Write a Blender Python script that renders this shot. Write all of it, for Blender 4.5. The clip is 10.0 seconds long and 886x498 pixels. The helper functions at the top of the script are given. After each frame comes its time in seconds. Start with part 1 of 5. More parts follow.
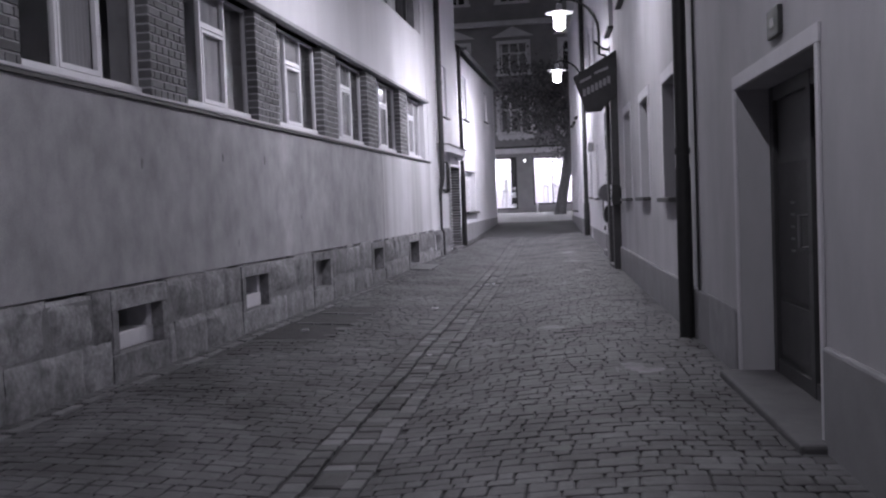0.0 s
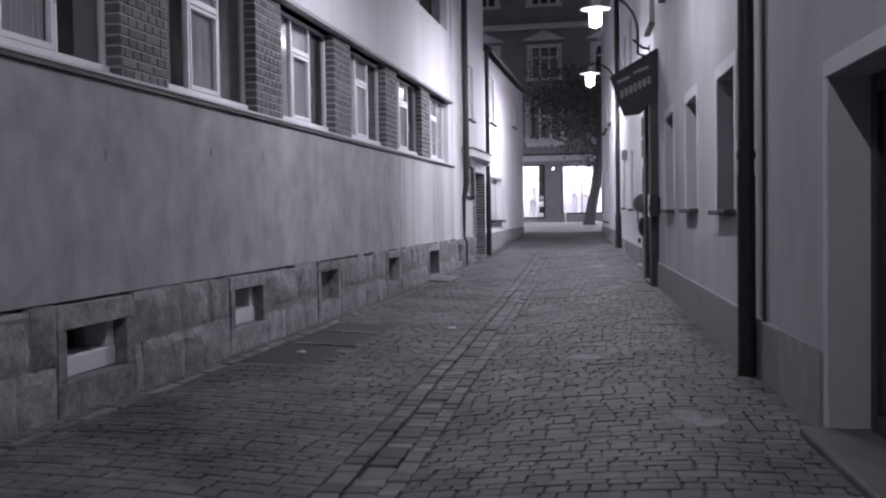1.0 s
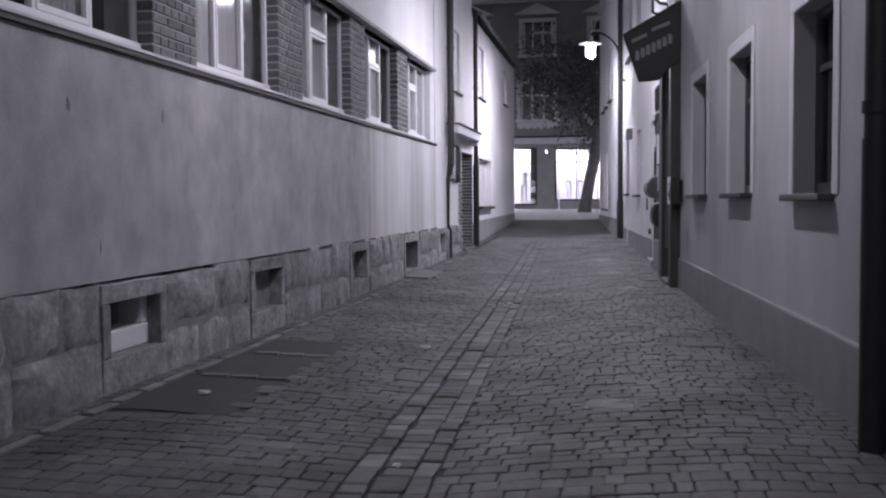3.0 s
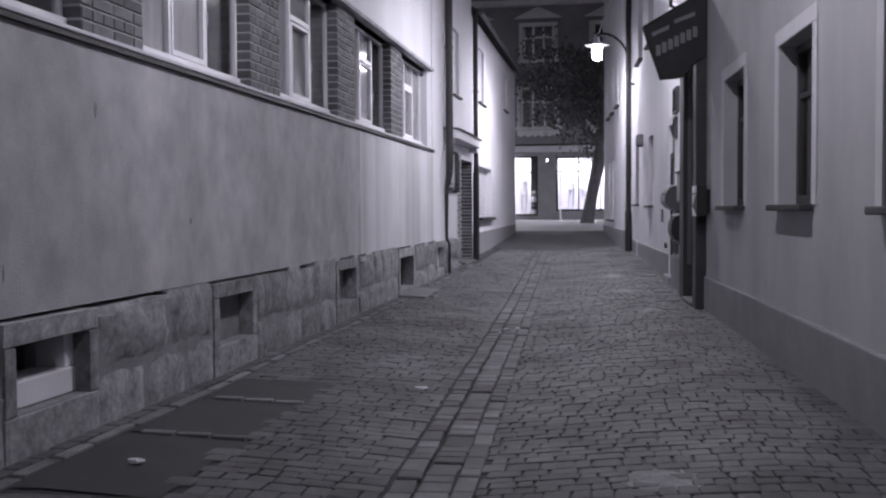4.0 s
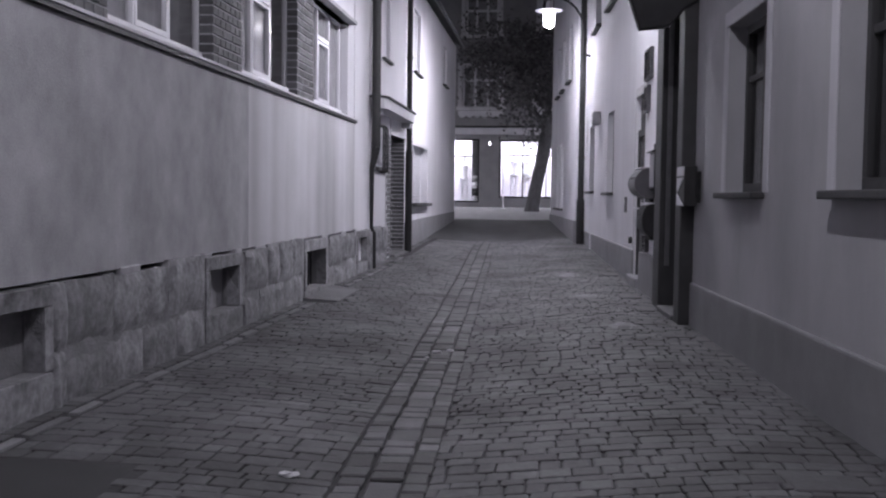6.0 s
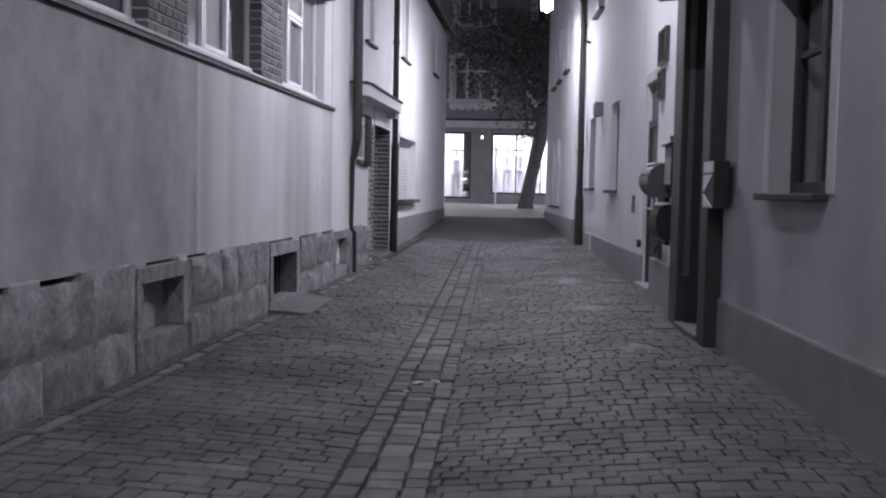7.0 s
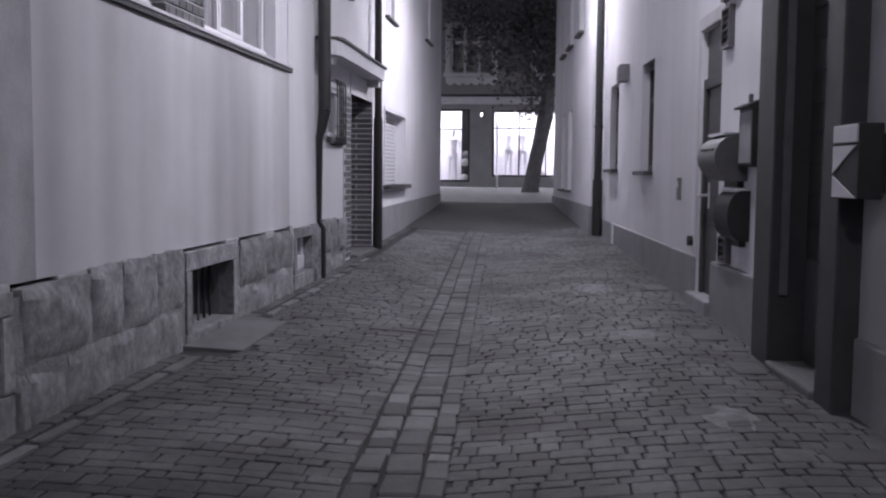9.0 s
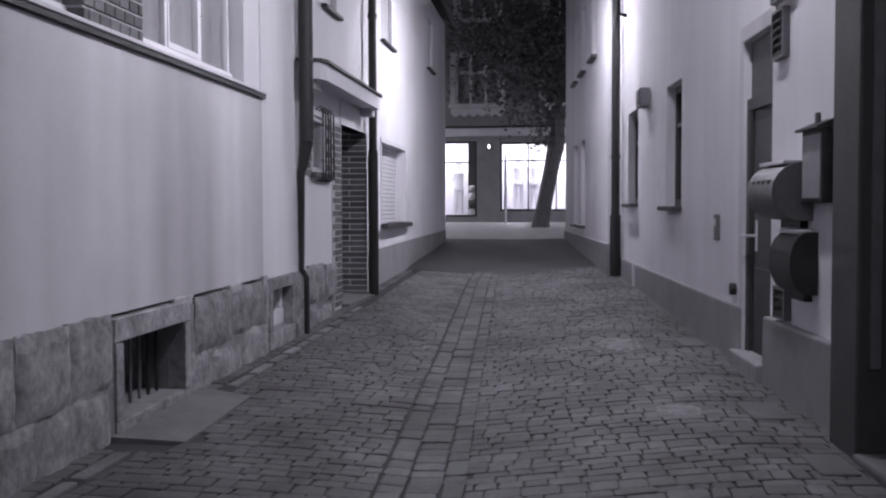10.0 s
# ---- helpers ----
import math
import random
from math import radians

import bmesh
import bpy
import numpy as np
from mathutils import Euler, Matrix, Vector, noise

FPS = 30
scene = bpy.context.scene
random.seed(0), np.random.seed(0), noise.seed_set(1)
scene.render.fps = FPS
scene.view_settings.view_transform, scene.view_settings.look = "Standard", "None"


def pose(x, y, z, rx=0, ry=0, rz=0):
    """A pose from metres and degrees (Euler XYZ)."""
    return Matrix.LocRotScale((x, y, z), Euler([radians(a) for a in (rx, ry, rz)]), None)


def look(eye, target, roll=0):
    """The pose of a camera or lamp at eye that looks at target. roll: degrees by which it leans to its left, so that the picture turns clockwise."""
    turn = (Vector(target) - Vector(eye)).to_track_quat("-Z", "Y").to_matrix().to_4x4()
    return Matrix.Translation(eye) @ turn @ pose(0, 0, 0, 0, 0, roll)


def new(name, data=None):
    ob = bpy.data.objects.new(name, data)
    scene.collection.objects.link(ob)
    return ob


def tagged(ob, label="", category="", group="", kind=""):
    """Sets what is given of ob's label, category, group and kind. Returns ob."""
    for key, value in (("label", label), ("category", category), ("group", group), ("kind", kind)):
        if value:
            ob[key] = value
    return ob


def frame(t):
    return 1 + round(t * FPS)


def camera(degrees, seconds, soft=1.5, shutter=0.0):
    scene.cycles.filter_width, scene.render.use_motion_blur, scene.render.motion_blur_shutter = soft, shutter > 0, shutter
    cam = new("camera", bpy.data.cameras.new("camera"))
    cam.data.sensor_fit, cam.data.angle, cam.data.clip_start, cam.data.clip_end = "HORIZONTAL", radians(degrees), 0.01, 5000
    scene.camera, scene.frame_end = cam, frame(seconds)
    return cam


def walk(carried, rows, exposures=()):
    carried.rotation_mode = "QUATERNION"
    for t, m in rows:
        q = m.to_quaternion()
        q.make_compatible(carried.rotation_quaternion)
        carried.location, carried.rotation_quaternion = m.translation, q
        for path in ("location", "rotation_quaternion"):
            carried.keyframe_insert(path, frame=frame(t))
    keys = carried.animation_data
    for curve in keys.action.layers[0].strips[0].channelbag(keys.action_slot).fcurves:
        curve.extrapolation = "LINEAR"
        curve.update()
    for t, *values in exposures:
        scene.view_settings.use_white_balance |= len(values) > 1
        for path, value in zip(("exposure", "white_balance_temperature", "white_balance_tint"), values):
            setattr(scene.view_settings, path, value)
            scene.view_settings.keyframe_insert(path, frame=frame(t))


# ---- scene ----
cam = camera(48.9, 10.0, soft=2.2)
PATH = [
    (0, (0.047, 0.133, 1.569), (-0.275, 2.105, 1.482), -2.2),
    (0.5, (-0.004, 0.833, 1.581), (-0.351, 2.802, 1.53), -1.2),
    (1, (-0.106, 1.505, 1.571), (-0.479, 3.469, 1.5), -0.9),
    (1.5, (-0.155, 2.206, 1.563), (-0.535, 4.167, 1.468), -0.9),
    (2, (-0.249, 2.907, 1.552), (-0.606, 4.873, 1.459), -0.8),
    (3.5, (-0.612, 4.985, 1.548), (-0.962, 6.952, 1.446), -0.4),
    (4, (-0.746, 5.705, 1.57), (-1.089, 7.673, 1.49), -0.4),
    (4.5, (-0.795, 6.428, 1.587), (-1.108, 8.403, 1.542), -0.5),
    (5, (-0.888, 7.128, 1.58), (-1.166, 9.108, 1.518), -0.5),
    (5.5, (-0.921, 7.813, 1.545), (-1.149, 9.798, 1.455), 0.1),
    (6, (-0.973, 8.524, 1.535), (-1.194, 10.508, 1.427), 0.7),
    (7.5, (-1.143, 10.7, 1.576), (-1.34, 12.686, 1.445), 1.1),
    (8, (-1.202, 11.43, 1.553), (-1.396, 13.414, 1.397), 0.9),
    (8.5, (-1.239, 12.182, 1.562), (-1.423, 14.166, 1.391), 0.7),
    (9, (-1.293, 12.888, 1.579), (-1.495, 14.871, 1.425), 0.5),
    (9.5, (-1.313, 13.606, 1.606), (-1.518, 15.591, 1.476), 0.2),
    (10, (-1.344, 14.319, 1.633), (-1.567, 16.305, 1.547), -0.2),
]
walk(cam, [(t, look(eye, target, roll)) for t, eye, target, roll in PATH], [(0, 0.25), (2.0, 0.2), (4.5, 0.0), (7.5, -0.17), (10, -0.31)])

# ---- world and lamps ----
LAMP_TINT = (0.885, 0.872, 0.975)
LAMP_POWER = 13200.0
scene.view_settings.exposure = 0.0
world = bpy.data.worlds.new("night")
world.use_nodes = True
world.node_tree.nodes["Background"].inputs[0].default_value = (0.885, 0.872, 0.975, 1)
world.node_tree.nodes["Background"].inputs[1].default_value = 0.056
scene.world = world


# ---- materials ----
def material(name, colour, rough=0.8, metal=0.0, scale=3.0, vary=0.25, fine=60.0, bump=0.3, stretch=(1, 1, 1), by_object=0.0, by_island=0.0, spec=0.5, bands=0.0, band_scale=2.0):
    """Procedural surface: a base colour with broad stains, fine grain and relief."""
    m = bpy.data.materials.new(name)
    m.use_nodes = True
    nt = m.node_tree
    n, link = nt.nodes, nt.links.new
    bsdf = n["Principled BSDF"]
    bsdf.inputs["Metallic"].default_value = metal
    bsdf.inputs["Specular IOR Level"].default_value = spec
    geo = n.new("ShaderNodeNewGeometry")
    mp = n.new("ShaderNodeMapping")
    mp.inputs["Scale"].default_value = stretch
    link(geo.outputs["Position"], mp.inputs[0])
    broad, grain = n.new("ShaderNodeTexNoise"), n.new("ShaderNodeTexNoise")
    broad.inputs["Scale"].default_value, broad.inputs["Detail"].default_value, broad.inputs["Roughness"].default_value = scale, 6, 0.62
    grain.inputs["Scale"].default_value, grain.inputs["Detail"].default_value = fine, 4
    link(mp.outputs[0], broad.inputs["Vector"])
    link(geo.outputs["Position"], grain.inputs["Vector"])

    def math_node(op, a, b, c=None):
        k = n.new("ShaderNodeMath")
        k.operation = op
        for i, v in enumerate((a, b, c)):
            if v is None:
                continue
            if isinstance(v, (int, float)):
                k.inputs[i].default_value = v
            else:
                link(v, k.inputs[i])
        return k.outputs[0]

    f = math_node("MULTIPLY_ADD", broad.outputs[0], 2.6 * vary, 1 - 1.3 * vary)
    f = math_node("MULTIPLY", f, math_node("MULTIPLY_ADD", grain.outputs[0], 0.8 * vary, 1 - 0.4 * vary))
    if bands:
        tall, rain = n.new("ShaderNodeMapping"), n.new("ShaderNodeTexNoise")
        tall.inputs["Scale"].default_value = (band_scale, band_scale, 0.06 * band_scale)
        rain.inputs["Scale"].default_value, rain.inputs["Detail"].default_value = 1.0, 1.5
        link(geo.outputs["Position"], tall.inputs[0])
        link(tall.outputs[0], rain.inputs["Vector"])
        f = math_node("MULTIPLY", f, math_node("MULTIPLY_ADD", rain.outputs[0], 2.6 * bands, 1 - 1.3 * bands))
    if by_object:
        info = n.new("ShaderNodeObjectInfo")
        f = math_node("MULTIPLY", f, math_node("MULTIPLY_ADD", info.outputs["Random"], 2 * by_object, 1 - by_object))
    if by_island:
        f = math_node("MULTIPLY", f, math_node("MULTIPLY_ADD", geo.outputs["Random Per Island"], 2 * by_island, 1 - by_island))
    mix = n.new("ShaderNodeVectorMath")
    mix.operation = "SCALE"
    mix.inputs[0].default_value = colour
    link(f, mix.inputs["Scale"])
    link(mix.outputs[0], bsdf.inputs["Base Color"])
    link(math_node("MULTIPLY_ADD", grain.outputs[0], 0.2, rough - 0.1), bsdf.inputs["Roughness"])
    if bump:
        b = n.new("ShaderNodeBump")
        b.inputs["Strength"].default_value, b.inputs["Distance"].default_value = bump, 0.02
        both = math_node("ADD", math_node("MULTIPLY", broad.outputs[0], 0.6), math_node("MULTIPLY", grain.outputs[0], 0.5))
        link(both, b.inputs["Height"])
        link(b.outputs[0], bsdf.inputs["Normal"])
    return m


def grey(v, tint=0.03):
    return (v * (1 - tint * 0.4), v * (1 - tint), v * (1 + tint))


def glass(name, tint=0.92):
    m = bpy.data.materials.new(name)
    m.use_nodes = True
    n, link = m.node_tree.nodes, m.node_tree.links.new
    n.remove(n["Principled BSDF"])
    clear, gloss, mix, fres = n.new("ShaderNodeBsdfTransparent"), n.new("ShaderNodeBsdfGlossy"), n.new("ShaderNodeMixShader"), n.new("ShaderNodeLayerWeight")
    clear.inputs[0].default_value = (tint, tint, tint, 1)
    gloss.inputs["Roughness"].default_value = 0.06
    fres.inputs[0].default_value = 0.5
    rise, base = n.new("ShaderNodeMath"), n.new("ShaderNodeMath")
    rise.operation, base.operation = "POWER", "MULTIPLY_ADD"
    rise.inputs[1].default_value, base.inputs[1].default_value, base.inputs[2].default_value = 5.0, 0.75, 0.03
    link(fres.outputs["Facing"], rise.inputs[0]), link(rise.outputs[0], base.inputs[0])
    link(base.outputs[0], mix.inputs[0]), link(clear.outputs[0], mix.inputs[1]), link(gloss.outputs[0], mix.inputs[2])
    link(mix.outputs[0], n["Material Output"].inputs[0])
    return m


def glow(name, strength):
    m = bpy.data.materials.new(name)
    m.use_nodes = True
    bsdf = m.node_tree.nodes["Principled BSDF"]
    bsdf.inputs["Base Color"].default_value = (0.8, 0.8, 0.8, 1)
    bsdf.inputs["Emission Color"].default_value = (*LAMP_TINT, 1)
    bsdf.inputs["Emission Strength"].default_value = strength
    return m


PLASTER_PANEL = material("stained_render", grey(0.36), 0.9, scale=3.2, vary=0.40, fine=70, bump=0.3, stretch=(1.0, 1.0, 0.8), bands=0.24, band_scale=1.3)
PLASTER_CLEAN = material("streaked_render", grey(0.52), 0.9, scale=1.1, vary=0.16, fine=90, bump=0.2, bands=0.42, band_scale=1.7)
PLASTER_WHITE = material("pale_render", grey(0.66), 0.9, scale=0.8, vary=0.14, fine=120, bump=0.2, stretch=(2, 2, 0.4))
PLASTER_RIGHT = material("painted_render", grey(0.43), 0.9, scale=1.2, vary=0.2, fine=140, bump=0.25, stretch=(1.4, 1.4, 0.7), bands=0.08, band_scale=1.6)
PLINTH_GREY = material("plinth_render", grey(0.25), 0.85, scale=2.5, vary=0.25, fine=110, bump=0.3)
TRIM_PALE = material("pale_trim", grey(0.60), 0.8, scale=4, vary=0.10, fine=100, bump=0.1)
STONE = material("sandstone", grey(0.245), 0.9, scale=5.5, vary=0.85, fine=22, bump=0.35, by_object=0.2)
MORTAR = material("mortar", grey(0.43), 0.95, scale=9, vary=0.3, fine=130, bump=0.5)
PLINTH_JOINT = material("plinth_mortar", grey(0.21), 0.95, scale=6, vary=0.4, fine=60, bump=0.6)
FILLET = material("pale_mortar_fillet", grey(0.37), 0.95, scale=7, vary=0.4, fine=70, bump=0.5)
MORTAR_DARK = material("joint_sand", grey(0.038), 0.95, scale=6, vary=0.4, fine=80, bump=0.6)
BRICK = material("clinker_brick", grey(0.135), 0.75, scale=14, vary=0.35, fine=120, bump=0.5, by_object=0.35)
SETT = material("granite_sett", grey(0.088), 0.72, scale=1.4, vary=1.15, fine=30, bump=0.3, by_island=0.22, spec=0.5)
SETT_PIECE = material("granite_sett_piece", grey(0.088), 0.72, scale=1.4, vary=1.15, fine=30, bump=0.3, by_object=0.22, spec=0.5)
GUTTER = material("gutter_granite", grey(0.102), 0.66, scale=2.2, vary=0.8, fine=60, bump=0.4, by_object=0.55)
SLAB = material("pale_slab", grey(0.112), 0.75, scale=5, vary=0.35, fine=60, bump=0.5, by_object=0.3)
EDGE_STONE = material("pale_edge_stone", grey(0.16), 0.8, scale=4, vary=0.6, fine=50, bump=0.5, by_object=0.35)
SMEAR = material("cement_smear", grey(0.2), 0.85, scale=7, vary=0.9, fine=60, bump=0.5)
ASPHALT = material("asphalt", grey(0.042), 0.8, scale=2.5, vary=0.35, fine=160, bump=0.6)
ROAD_FAR = material("worn_road", grey(0.055), 0.75, scale=0.9, vary=0.75, fine=120, bump=0.5, stretch=(1.0, 0.5, 1.0))
PAVEMENT_FAR = material("pale_pavement", grey(0.24), 0.75, scale=3, vary=0.3, fine=60, bump=0.4)
SHOP_BULB = glow("shop_bulb", 6.0)
CONCRETE = material("concrete", grey(0.30), 0.9, scale=4, vary=0.3, fine=80, bump=0.4)
FRAME_WHITE = material("white_window_paint", grey(0.72), 0.45, scale=6, vary=0.08, fine=60, bump=0.05)
WOOD_DARK = material("dark_door_wood", grey(0.045), 0.5, scale=5, vary=0.3, fine=50, bump=0.2, stretch=(6, 6, 0.6))
STONE_DARK = material("dark_portal_stone", grey(0.05), 0.6, scale=6, vary=0.3, fine=70, bump=0.3)
METAL_DARK = material("dark_pipe_metal", grey(0.028), 0.55, metal=0.2, scale=8, vary=0.3, fine=50, bump=0.15)
METAL_GREY = material("grey_metal", grey(0.17), 0.55, metal=0.45, scale=8, vary=0.25, fine=50, bump=0.1)
METAL_PALE = material("pale_enamel", grey(0.6), 0.4, scale=8, vary=0.15, fine=50, bump=0.05)
ROOF = material("dark_roof_tile", grey(0.06), 0.8, scale=4, vary=0.4, fine=40, bump=0.6)
FACADE = material("far_brown_facade", grey(0.26), 0.9, scale=1.5, vary=0.25, fine=60, bump=0.3)
FACADE_PALE = material("far_pale_stucco", grey(0.62), 0.9, scale=2, vary=0.2, fine=60, bump=0.2)
# near-black colour carries the shade of unlit rooms and recesses
ROOM_SHADE = material("room_shade_colour", grey(0.05), 0.9, scale=2, vary=0.3, fine=30, bump=0)
CURTAIN = material("net_curtain", grey(0.42), 0.95, scale=2, vary=0.25, fine=40, bump=0.2, stretch=(12, 12, 0.4))
CANVAS = material("dark_awning_canvas", grey(0.052), 0.8, scale=6, vary=0.3, fine=120, bump=0.3)
LETTER = material("pale_lettering", grey(0.27), 0.7, scale=9, vary=0.2, fine=90, bump=0.0)
BARK = material("bark", grey(0.13), 0.95, scale=9, vary=0.5, fine=40, bump=1.0, stretch=(2, 2, 0.5))
LEAF = material("leaf", grey(0.12), 0.6, scale=6, vary=0.3, fine=30, bump=0, by_island=0.4)
SHOP_WHITE = material("white_shop_wall", grey(0.82), 0.8, scale=2, vary=0.05, fine=40, bump=0)
FIGURE = material("display_plaster", grey(0.78), 0.7, scale=5, vary=0.1, fine=40, bump=0)
GLASS = glass("window_glass")
LAMP_GLASS = glow("lamp_glass", 15.0)
LAMP_BULB = glow("lamp_bulb", LAMP_POWER * 0.76)
LAMP_BULB_FAR = glow("lamp_bulb_far", LAMP_POWER * 1.05)
LAMP_BULB_DIM = glow("lamp_bulb_dim", LAMP_POWER * 0.26)
LAMP_BULB_MID = glow("lamp_bulb_mid", LAMP_POWER * 0.4)
LAMP_BULB_UNSEEN = glow("lamp_bulb_unseen", LAMP_POWER * 0.42)
SHOP_LIGHT = glow("shop_light", 75.0)


# ---- helpers for building ----
LEFT_X = -3.875


def left(u, v, z):
    """Left wall: u along the lane, v out from the wall into the lane."""
    return (LEFT_X + v, u, z)


def right(u, v, z):
    """Right wall, which closes in on the lane by 0.0575 m a metre."""
    return (0.96 - 0.0575 * (u - 8.7) - v, u, z)


def right_far(u, v, z):
    return (-0.47 - 0.0655 * (u - 30.0) - v, u, z)


def plain(x, y, z):
    return (x, y, z)


PROFILE = [(-30, 0.15), (8, 0.15), (16, 0.18), (20, 0.22), (24, 0.29), (27, 0.37), (30, 0.45), (34, 0.60), (38, 0.82), (40.4, 1.0), (46, 1.16), (80, 1.4)]


def gutter_x(y):
    return -1.43 - 0.0417 * (min(y, 30) - 5.3)


def ground(x, y):
    """Height of the paving: a shallow dish along the gutter, rising at the far end."""
    z = PROFILE[-1][1]
    for (a, za), (b, zb) in zip(PROFILE, PROFILE[1:]):
        if y <= b:
            z = za + (zb - za) * max(0.0, (y - a) / (b - a))
            break
    side = max(0.0, min(1.0, (40 - y) / 6))
    z += side * 0.012 * math.sin(1.7 * x + 0.9 * y) * math.sin(0.8 * y - 1.1 * x)
    return z + side * min(0.11, 0.062 * abs(x - gutter_x(y)))


def box(bm, f, u0, u1, v0, v1, z0, z1, bevel=0.0):
    b = bmesh.new() if bevel else bm
    c = [b.verts.new(f(u, v, z)) for u in (u0, u1) for v in (v0, v1) for z in (z0, z1)]
    faces = [b.faces.new([c[i] for i in q]) for q in ((0, 1, 3, 2), (4, 6, 7, 5), (0, 4, 5, 1), (2, 3, 7, 6), (0, 2, 6, 4), (1, 5, 7, 3))]
    if bevel:
        bmesh.ops.recalc_face_normals(b, faces=b.faces)
        bmesh.ops.bevel(b, geom=b.edges[:], offset=bevel, segments=2, affect="EDGES", profile=0.5)
        me = bpy.data.meshes.new("t")
        b.to_mesh(me)
        b.free()
        bm.from_mesh(me)
        bpy.data.meshes.remove(me)
    return bm


def prism(bm, f, ring0, ring1):
    """A solid between two rings of (u, v, z)."""
    a = [bm.verts.new(f(*p)) for p in ring0]
    b = [bm.verts.new(f(*p)) for p in ring1]
    k = len(a)
    bm.faces.new(a[::-1]), bm.faces.new(b)
    for i in range(k):
        bm.faces.new((a[i], a[(i + 1) % k], b[(i + 1) % k], b[i]))
    return bm


def tube(bm, points, radii, sides=10):
    """A round rod through points; radii is one number or one a point."""
    pts = [Vector(p) for p in points]
    radii = [radii] * len(pts) if isinstance(radii, (int, float)) else radii
    rings = []
    for i, p in enumerate(pts):
        d = (pts[min(i + 1, len(pts) - 1)] - pts[max(i - 1, 0)]).normalized()
        side = d.orthogonal().normalized() if not rings else (side - d * side.dot(d)).normalized()
        up = d.cross(side)
        rings.append([bm.verts.new(p + (side * math.cos(a) + up * math.sin(a)) * radii[i]) for a in (2 * math.pi * k / sides for k in range(sides))])
    for r0, r1 in zip(rings, rings[1:]):
        for k in range(sides):
            bm.faces.new((r0[k], r0[(k + 1) % sides], r1[(k + 1) % sides], r1[k]))
    bm.faces.new(rings[0][::-1]), bm.faces.new(rings[-1])
    return bm


def lathe(bm, centre, profile, sides=24, hollow=False):
    """Turned about a vertical axis; profile of (radius, z)."""
    rings = [[bm.verts.new((centre[0] + r * math.cos(a), centre[1] + r * math.sin(a), centre[2] + z)) for a in (2 * math.pi * k / sides for k in range(sides))] for r, z in profile]
    for r0, r1 in zip(rings, rings[1:]):
        for k in range(sides):
            bm.faces.new((r0[k], r0[(k + 1) % sides], r1[(k + 1) % sides], r1[k]))
    if not hollow:
        bm.faces.new(rings[0][::-1]), bm.faces.new(rings[-1])
    return bm


def mesh_of(name, bm, mat, smooth=False):
    bmesh.ops.recalc_face_normals(bm, faces=bm.faces)
    me = bpy.data.meshes.new(name)
    bm.to_mesh(me)
    bm.free()
    me.materials.append(mat)
    if smooth:
        me.polygons.foreach_set("use_smooth", [True] * len(me.polygons))
        me.set_sharp_from_angle(angle=radians(40))
    return me


def attach(ob, parent):
    ob.parent = parent
    m = parent.matrix_basis
    if parent.parent:
        m = parent.parent.matrix_basis @ parent.matrix_parent_inverse @ m
    ob.matrix_parent_inverse = m.inverted()
    return ob


def part(name, bm, mat, parent, label="", smooth=False):
    ob = attach(new(name, mesh_of(name, bm, mat, smooth)), parent)
    return tagged(ob, label) if label else ob


def thing(name, at, label, category, group="", kind=""):
    ob = new(name)
    ob.empty_display_size = 0.1
    ob.location = at
    ob.matrix_basis = Matrix.Translation(at)
    return tagged(ob, label, category, group, kind)


def solid(name, bm, mat, label, category, kind="", smooth=False):
    return tagged(new(name, mesh_of(name, bm, mat, smooth)), label, category, "", kind)


def wall_boxes(bm, f, u0, u1, v0, v1, z0, z1, openings):
    """A wall in boxes round its openings (u0, u1, z0, z1)."""
    cuts = sorted({u0, u1, *(min(max(o[k], u0), u1) for o in openings for k in (0, 1))})
    for a, b in zip(cuts, cuts[1:]):
        z = z0
        for o in sorted((o for o in openings if o[0] < b - 1e-6 and o[1] > a + 1e-6), key=lambda o: o[2]):
            if o[2] > z:
                box(bm, f, a, b, v0, v1, z, o[2])
            z = o[3]
        if z < z1:
            box(bm, f, a, b, v0, v1, z, z1)
    return bm


def pieces(name, me, places, parent):
    """Objects of their own on one mesh: (x, y, z, turn, (sx, sy, sz))."""
    for x, y, z, turn, size in places:
        ob = new(name, me)
        ob.matrix_basis = Matrix.LocRotScale((x, y, z), Euler((0, 0, turn)), size)
        attach(ob, parent)


def block_mesh(name, mat, chamfer=0.08, rough=0.0, seed=1, cuts=0):
    """A unit block with worn edges; cuts gives it a lumpy, hewn face."""
    b = bmesh.new()
    bmesh.ops.create_cube(b, size=1.0)
    bmesh.ops.bevel(b, geom=b.edges[:], offset=chamfer, segments=1, affect="EDGES")
    if cuts:
        bmesh.ops.subdivide_edges(b, edges=[e for e in b.edges if e.calc_length() > 0.4], cuts=cuts, use_grid_fill=True)
    if rough:
        rnd = random.Random(seed)
        for v in b.verts:
            v.co += Vector([rnd.uniform(-rough, rough) for _ in range(3)])
    return mesh_of(name, b, mat)


# ---- ground ----
def ground_sheet():
    xs = [-60, -30, -12, -6, -4.6] + [-4.2 + 0.2 * i for i in range(27)] + [1.6, 3, 8, 20, 60]
    ys = [-60, -20, -8] + [-6 + 0.5 * i for i in range(110)] + [55, 70, 120]
    bm = bmesh.new()
    grid = [[bm.verts.new((x, y, ground(x, y) - 0.016)) for x in xs] for y in ys]
    for r0, r1 in zip(grid, grid[1:]):
        for i in range(len(xs) - 1):
            bm.faces.new((r0[i], r0[i + 1], r1[i + 1], r1[i]))
    return solid("ground", bm, MORTAR_DARK, "dark sandy joint bed under the granite setts", "ground", "structure", True)


ground_sheet()


